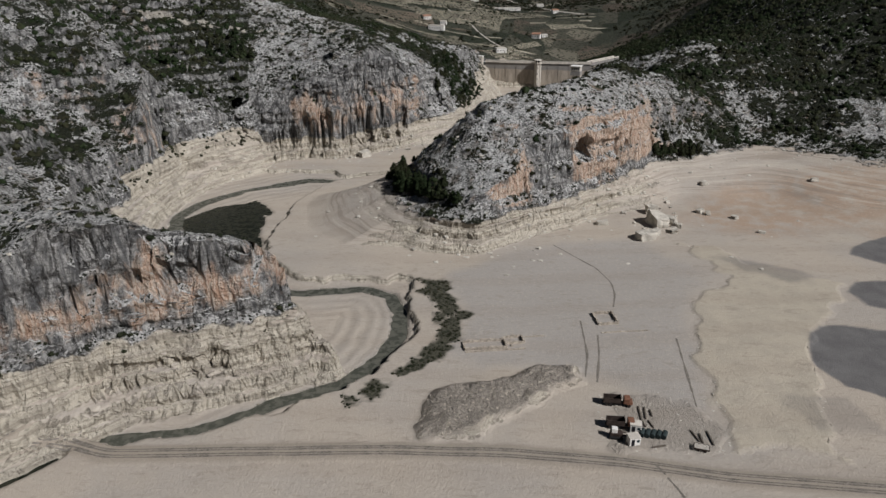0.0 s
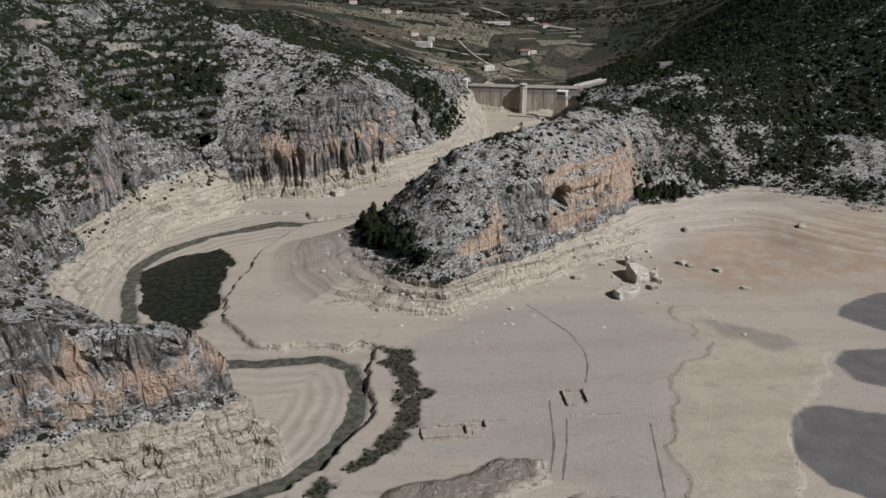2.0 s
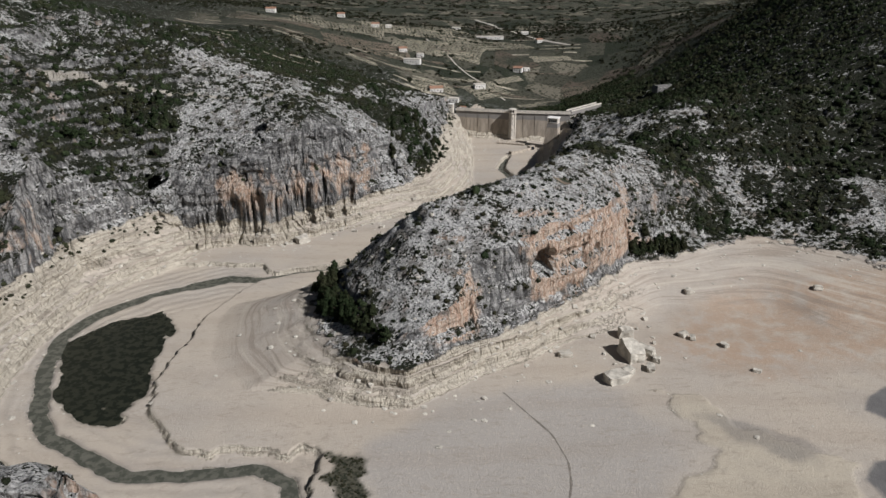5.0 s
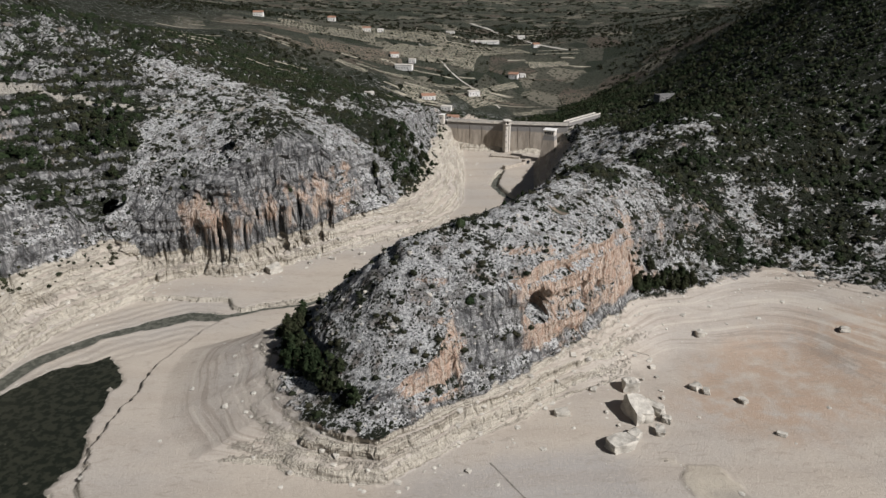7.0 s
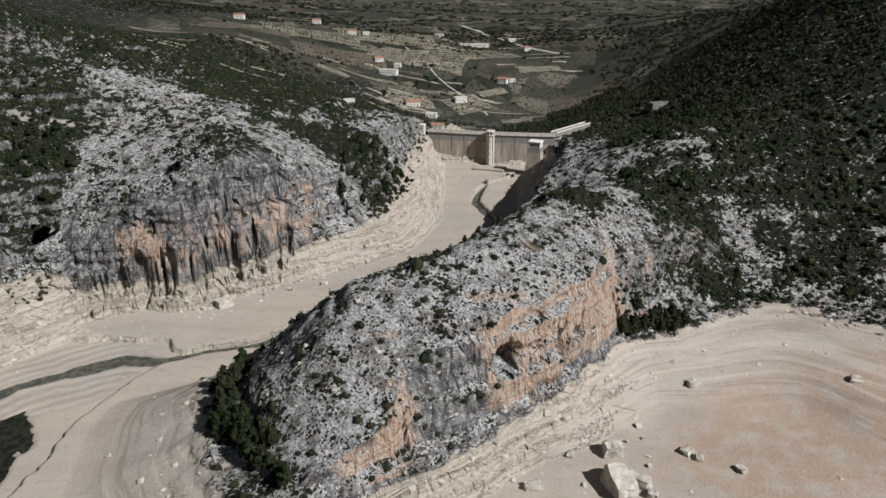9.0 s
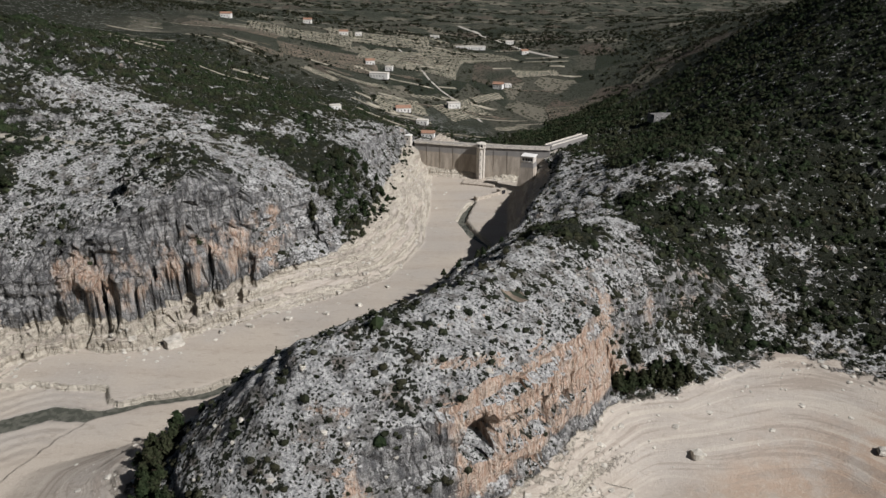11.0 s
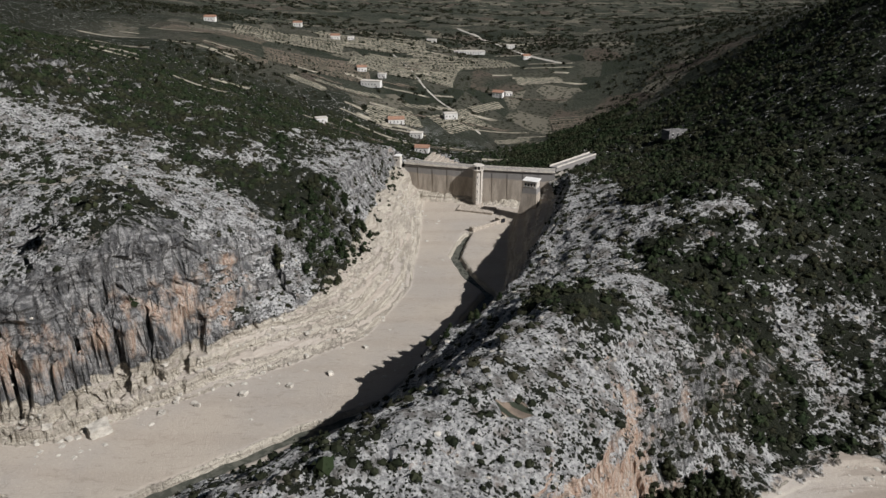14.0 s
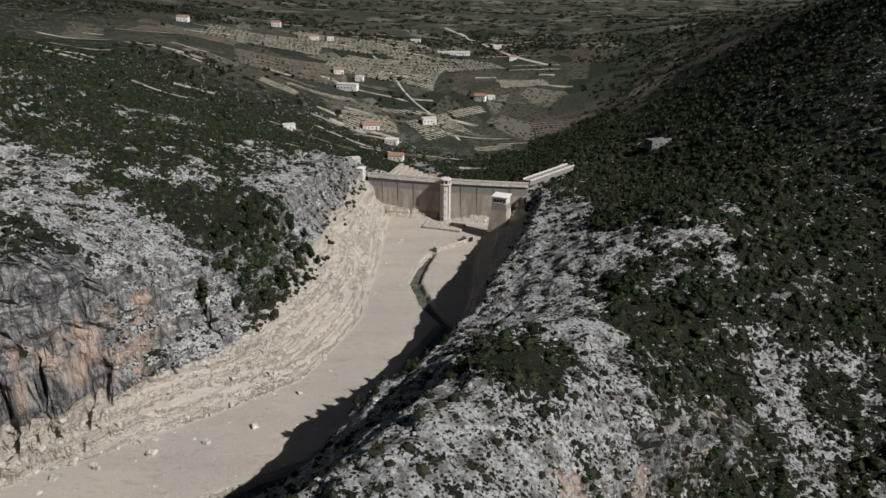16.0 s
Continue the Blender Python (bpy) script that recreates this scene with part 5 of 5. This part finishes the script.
# ---- boulders ----
def boulder(x, y, sx, sy, sz, seed, turn=0, label="pale limestone boulder on the dry lake bed"):
    g = random.Random(seed)
    bm = bmesh.new()
    bmesh.ops.create_cube(bm, size=2)
    bmesh.ops.subdivide_edges(bm, edges=bm.edges[:], cuts=3, use_grid_fill=True)
    for v in bm.verts:
        k = v.co.copy()
        n = noise.noise_vector(k * 0.8 + Vector((seed * 3.1, 0, 0))) * 0.32 + noise.noise_vector(k * 2.5 + Vector((0, seed, 0))) * 0.1
        v.co = k * (1 - 0.12 * max(0, k.length - 1)) + n
    bmesh.ops.transform(bm, matrix=Matrix.Diagonal((sx / 2, sy / 2, sz / 2, 1)), verts=bm.verts[:])
    p = spots(x, y)[0]
    ob = part("boulder", bm, STONE)
    ob.matrix_basis = pose(x, y, p[2] + sz * 0.32, g.uniform(-8, 8), g.uniform(-8, 8), turn)
    return tagged(ob, label, "boulder", "boulders on the lake bed")


for k, b in enumerate(((108, 331, 6, 5, 5), (106, 315, 7.5, 11, 6.5), (96, 298, 9, 6, 4), (102, 303, 4, 4, 3), (112, 317, 3, 8, 4), (115, 311, 3, 3, 2.5), (111, 305, 4, 3, 2.5))):
    boulder(*b, k + 1, 12 * k, "large pale limestone block in a cluster of boulders")
g = np.random.default_rng(19)
for k in range(26):
    t = g.uniform()
    boulder(-80 + 125 * t + g.normal(0, 3), 437 + 30 * t + 62 * t * t + g.normal(0, 4), *(g.uniform(1.2, 2.6, 3) * (1, 0.8, 0.6)), 70 + k, 31 * k)
for k in range(16):
    boulder(g.uniform(55, 125), g.uniform(308, 350), *(g.uniform(0.9, 2.0, 3) * (1, 0.8, 0.6)), 110 + k, 47 * k)
for k, b in enumerate(((145, 364, 3.6, 3, 2.4), (132, 331, 3.4, 3, 2.4), (135, 328, 3, 2.4, 2), (146, 322, 3, 2.4, 1.8), (151, 303, 3.2, 2, 1.3), (80, 316, 5, 3.4, 2.2),
                       (-45, 441, 7, 5.5, 4.5), (-2, 464, 3, 2.4, 1.6), (28, 479, 2.6, 2, 1.5), (14, 470, 2, 2, 1.3), (-60, 438, 3, 2.6, 2), (46, 287, 1.6, 1.4, 1), (88, 340, 2.4, 2, 1.4),
                       (70, 325, 2, 1.6, 1.2), (94, 330, 2, 2, 1.2), (120, 345, 2.2, 1.8, 1.3), (62, 318, 1.8, 1.4, 1.1), (-28, 452, 2.4, 2, 1.5), (40, 500, 2.2, 1.8, 1.2), (204, 363, 4, 3, 2))):
    boulder(*b, k + 30, 37 * k)


# ---- ruins under the former water ----
def ruin(x, y, turn, w, d, label, extra=()):
    ob = thing("ruined_walls", (x, y, ground_z(x, y) - 0.15), turn, label, "ruin")
    t = 0.6
    for cx, cy, sx, sy, h in ((0, -d / 2, w, t, 1.1), (0, d / 2, w, t, 1.2), (-w / 2, 0, t, d, 1.1), (w / 2, 0, t, d, 1.4), *extra):
        bm = bmesh.new()
        n = max(2, int(max(sx, sy) / 1.1))
        for k in range(n):
            u = (k + 0.5) / n - 0.5
            hh = h * random.uniform(0.6, 1.1)
            bmesh.ops.create_cube(bm, size=1, matrix=pose(cx + (u * sx if sx > sy else 0), cy + (u * sy if sy >= sx else 0), hh / 2, 0, 0, random.uniform(-4, 4))
                                  @ Matrix.Diagonal(((sx / n if sx > sy else t) * 1.04, (sy / n if sy >= sx else t) * 1.04, hh, 1)))
        part("wall", bm, RUBBLE, ob)


ruin(61, 223, 4, 7, 8, "roofless rubble walls of a drowned house", ((4, -9.5, 16, 0.5, 0.5),))
ruin(17, 206, 6, 14, 5, "low wall footings of a drowned farm building", ((3, -3.6, 20, 0.5, 0.5), (9, 1.5, 0.5, 7, 0.4)))
ruin(27, 209, 6, 6, 4, "small rectangle of low stone footings", ((6, 2, 10, 0.4, 0.3),))


# ---- work yard ----
def wheel(parent, x, y, r=0.52, w=0.35):
    tyre = part("wheel", tube(r, r, w, pose(x, y, r, 90, 0, 0), 16), RUBBER, parent)
    part("rim", tube(r * 0.5, r * 0.5, w + 0.04, pose(x, y, r, 90, 0, 0), 12), RUSTY, tyre)


def dump_truck(x, y, turn, label):
    ob = thing("dump_truck", (x, y, ground_z(x, y)), turn, label, "truck", "dump trucks in the yard")
    part("chassis", boxes(((0, 0, 0.85), (7.8, 1.0, 0.35))), RUSTY, ob)
    bm = boxes(((-1.2, 0, 1.25), (4.9, 2.4, 0.2)), ((-1.2, -1.15, 2.0), (4.9, 0.12, 1.5)), ((-1.2, 1.15, 2.0), (4.9, 0.12, 1.5)), ((1.2, 0, 2.2), (0.12, 2.4, 1.9)), ((-3.6, 0, 2.0), (0.12, 2.4, 1.5)))
    part("tipper_body", bm, RUSTY, ob)
    part("cab", boxes(((2.9, 0, 1.95), (1.8, 2.3, 1.9)), bevel=0.15), CAB, ob)
    part("bonnet", boxes(((4.1, 0, 1.4), (0.9, 2.1, 1.0)), bevel=0.15), CAB, ob)
    part("windscreen", boxes(((3.82, 0, 2.3), (0.06, 1.9, 0.8))), GLASS, ob)
    part("mudguard", boxes(((3.6, 1.1, 1.1), (1.3, 0.35, 0.2)), ((3.6, -1.1, 1.1), (1.3, 0.35, 0.2))), CAB, ob)
    for wx in (3.6, -1.6, -2.8):
        for wy in (-1.0, 1.0):
            wheel(ob, wx, wy)


dump_truck(53, 172.5, -9, "rusty dark tipper truck with a faded orange cab")
dump_truck(51.5, 162, -7, "dark tipper truck with an orange cab, parked beside machinery")


def loader(x, y, turn):
    ob = thing("loader", (x, y, ground_z(x, y)), turn, "dark tracked loader with a white cab", "loader")
    part("body", boxes(((0, 0, 1.4), (3.4, 1.8, 1.1)), bevel=0.12), RUSTY, ob)
    part("cab", boxes(((0.6, 0, 2.5), (1.5, 1.5, 1.4)), bevel=0.1), WHITEWASH, ob)
    part("windscreen", boxes(((1.36, 0, 2.6), (0.06, 1.2, 0.9))), GLASS, ob)
    for s in (-1, 1):
        part("track", boxes(((0, s * 1.05, 0.5), (3.6, 0.45, 1.0)), bevel=0.2), RUBBER, ob)
        part("arm", boxes(((-2.4, s * 0.7, 1.5), (2.6, 0.2, 0.25))), RUSTY, ob)
    part("bucket", boxes(((-3.8, 0, 0.7), (0.9, 2.4, 0.9)), bevel=0.1), RUSTY, ob)


loader(49.5, 157.5, 168)


def cabin(x, y, turn):
    ob = thing("site_cabin", (x, y, ground_z(x, y)), turn, "small white site cabin with a dark doorway", "cabin")
    part("walls", boxes(((0, 0, 1.3), (3.0, 2.4, 2.4)), bevel=0.05), WHITEWASH, ob)
    part("roof", boxes(((0, 0, 2.58), (3.2, 2.6, 0.14))), PALE, ob)
    part("door", boxes(((-0.6, -1.2, 1.1), (0.9, 0.1, 2.0))), DARK, ob)
    part("window", boxes(((0.8, -1.2, 1.5), (0.8, 0.1, 0.8))), GLASS, ob)


cabin(53.5, 155, 8)
cabin(55.5, 160.5, -12)


def drum(x, y):
    ob = tagged(part("drum", tube(0.75, 0.75, 2.6, pose(0, 0, 0.75, 0, 90, 62), 14), PLASTIC), "dark plastic pipe section lying in a row", "pipe", "pipe sections in the yard")
    ob.matrix_basis = pose(x, y, ground_z(x, y))


for k in range(5):
    drum(56.8 + 1.45 * k, 158.6 - 0.25 * k)


def beam(x, y, length, turn):
    ob = tagged(part("beam", boxes(((0, 0, 0.22), (length, 0.42, 0.42)), bevel=0.04), TIMBER), "dark timber beam lying on gravel", "beam", "beams in the yard")
    ob.matrix_basis = pose(x, y, ground_z(x, y), 0, 0, turn)


for b in ((58.8, 168, 6.5, 84), (60.3, 168.2, 5.5, 80), (62, 168.2, 3, 86), (58.6, 163.5, 3.2, 92), (60.6, 163.2, 3.4, 100), (71.2, 158, 5, 100), (72.5, 157, 4, 84), (75, 157, 6, 88), (60, 153.5, 4, 12)):
    beam(*b)


def trailer(x, y, turn):
    ob = thing("flat_trailer", (x, y, ground_z(x, y)), turn, "dark open flatbed trailer with a slatted deck", "trailer")
    part("frame", boxes(((0, 1.1, 0.8), (4, 0.25, 0.3)), ((0, -1.1, 0.8), (4, 0.25, 0.3)), ((-1.9, 0, 0.8), (0.25, 2.2, 0.3)), ((1.9, 0, 0.8), (0.25, 2.2, 0.3))), RUSTY, ob)
    for k in range(4):
        part("slat", boxes(((0, -0.75 + 0.5 * k, 0.98), (3.7, 0.34, 0.08))), PALE, ob)
    for wx in (-0.9, 0.9):
        for wy in (-1.0, 1.0):
            wheel(ob, wx, wy, 0.4, 0.25)


trailer(71, 152.5, -20)
x, y = scatter(260, 46, 84, 150, 178, lambda x, y: 0.5 + 0 * x)
strew("yard_rubble", STONES, spots(x, y), rng.uniform(0.12, 0.45, len(x)), STONE, "broken stones scattered round the work yard", "rubble", 0.2)
x, y = scatter(900, 72, 118, 148, 292, lambda x, y: (np.abs(mark("yellow", x, y) - 0.5) < 0.42) * 1.0)
strew("crust_stones", STONES, spots(x, y), rng.uniform(0.15, 0.5, len(x)), STONE, "small stones along the edge of a dried crust", "stones", 0.2)
x, y = scatter(1500, -6, 46, 155, 195, lambda x, y: (mark("gravel", x, y) > 0.4) * 0.7)
strew("spoil_stones", STONES, spots(x, y), rng.uniform(0.12, 0.45, len(x)), RUBBLE, "brown-grey stones on a low spoil heap", "stones", 0.2)
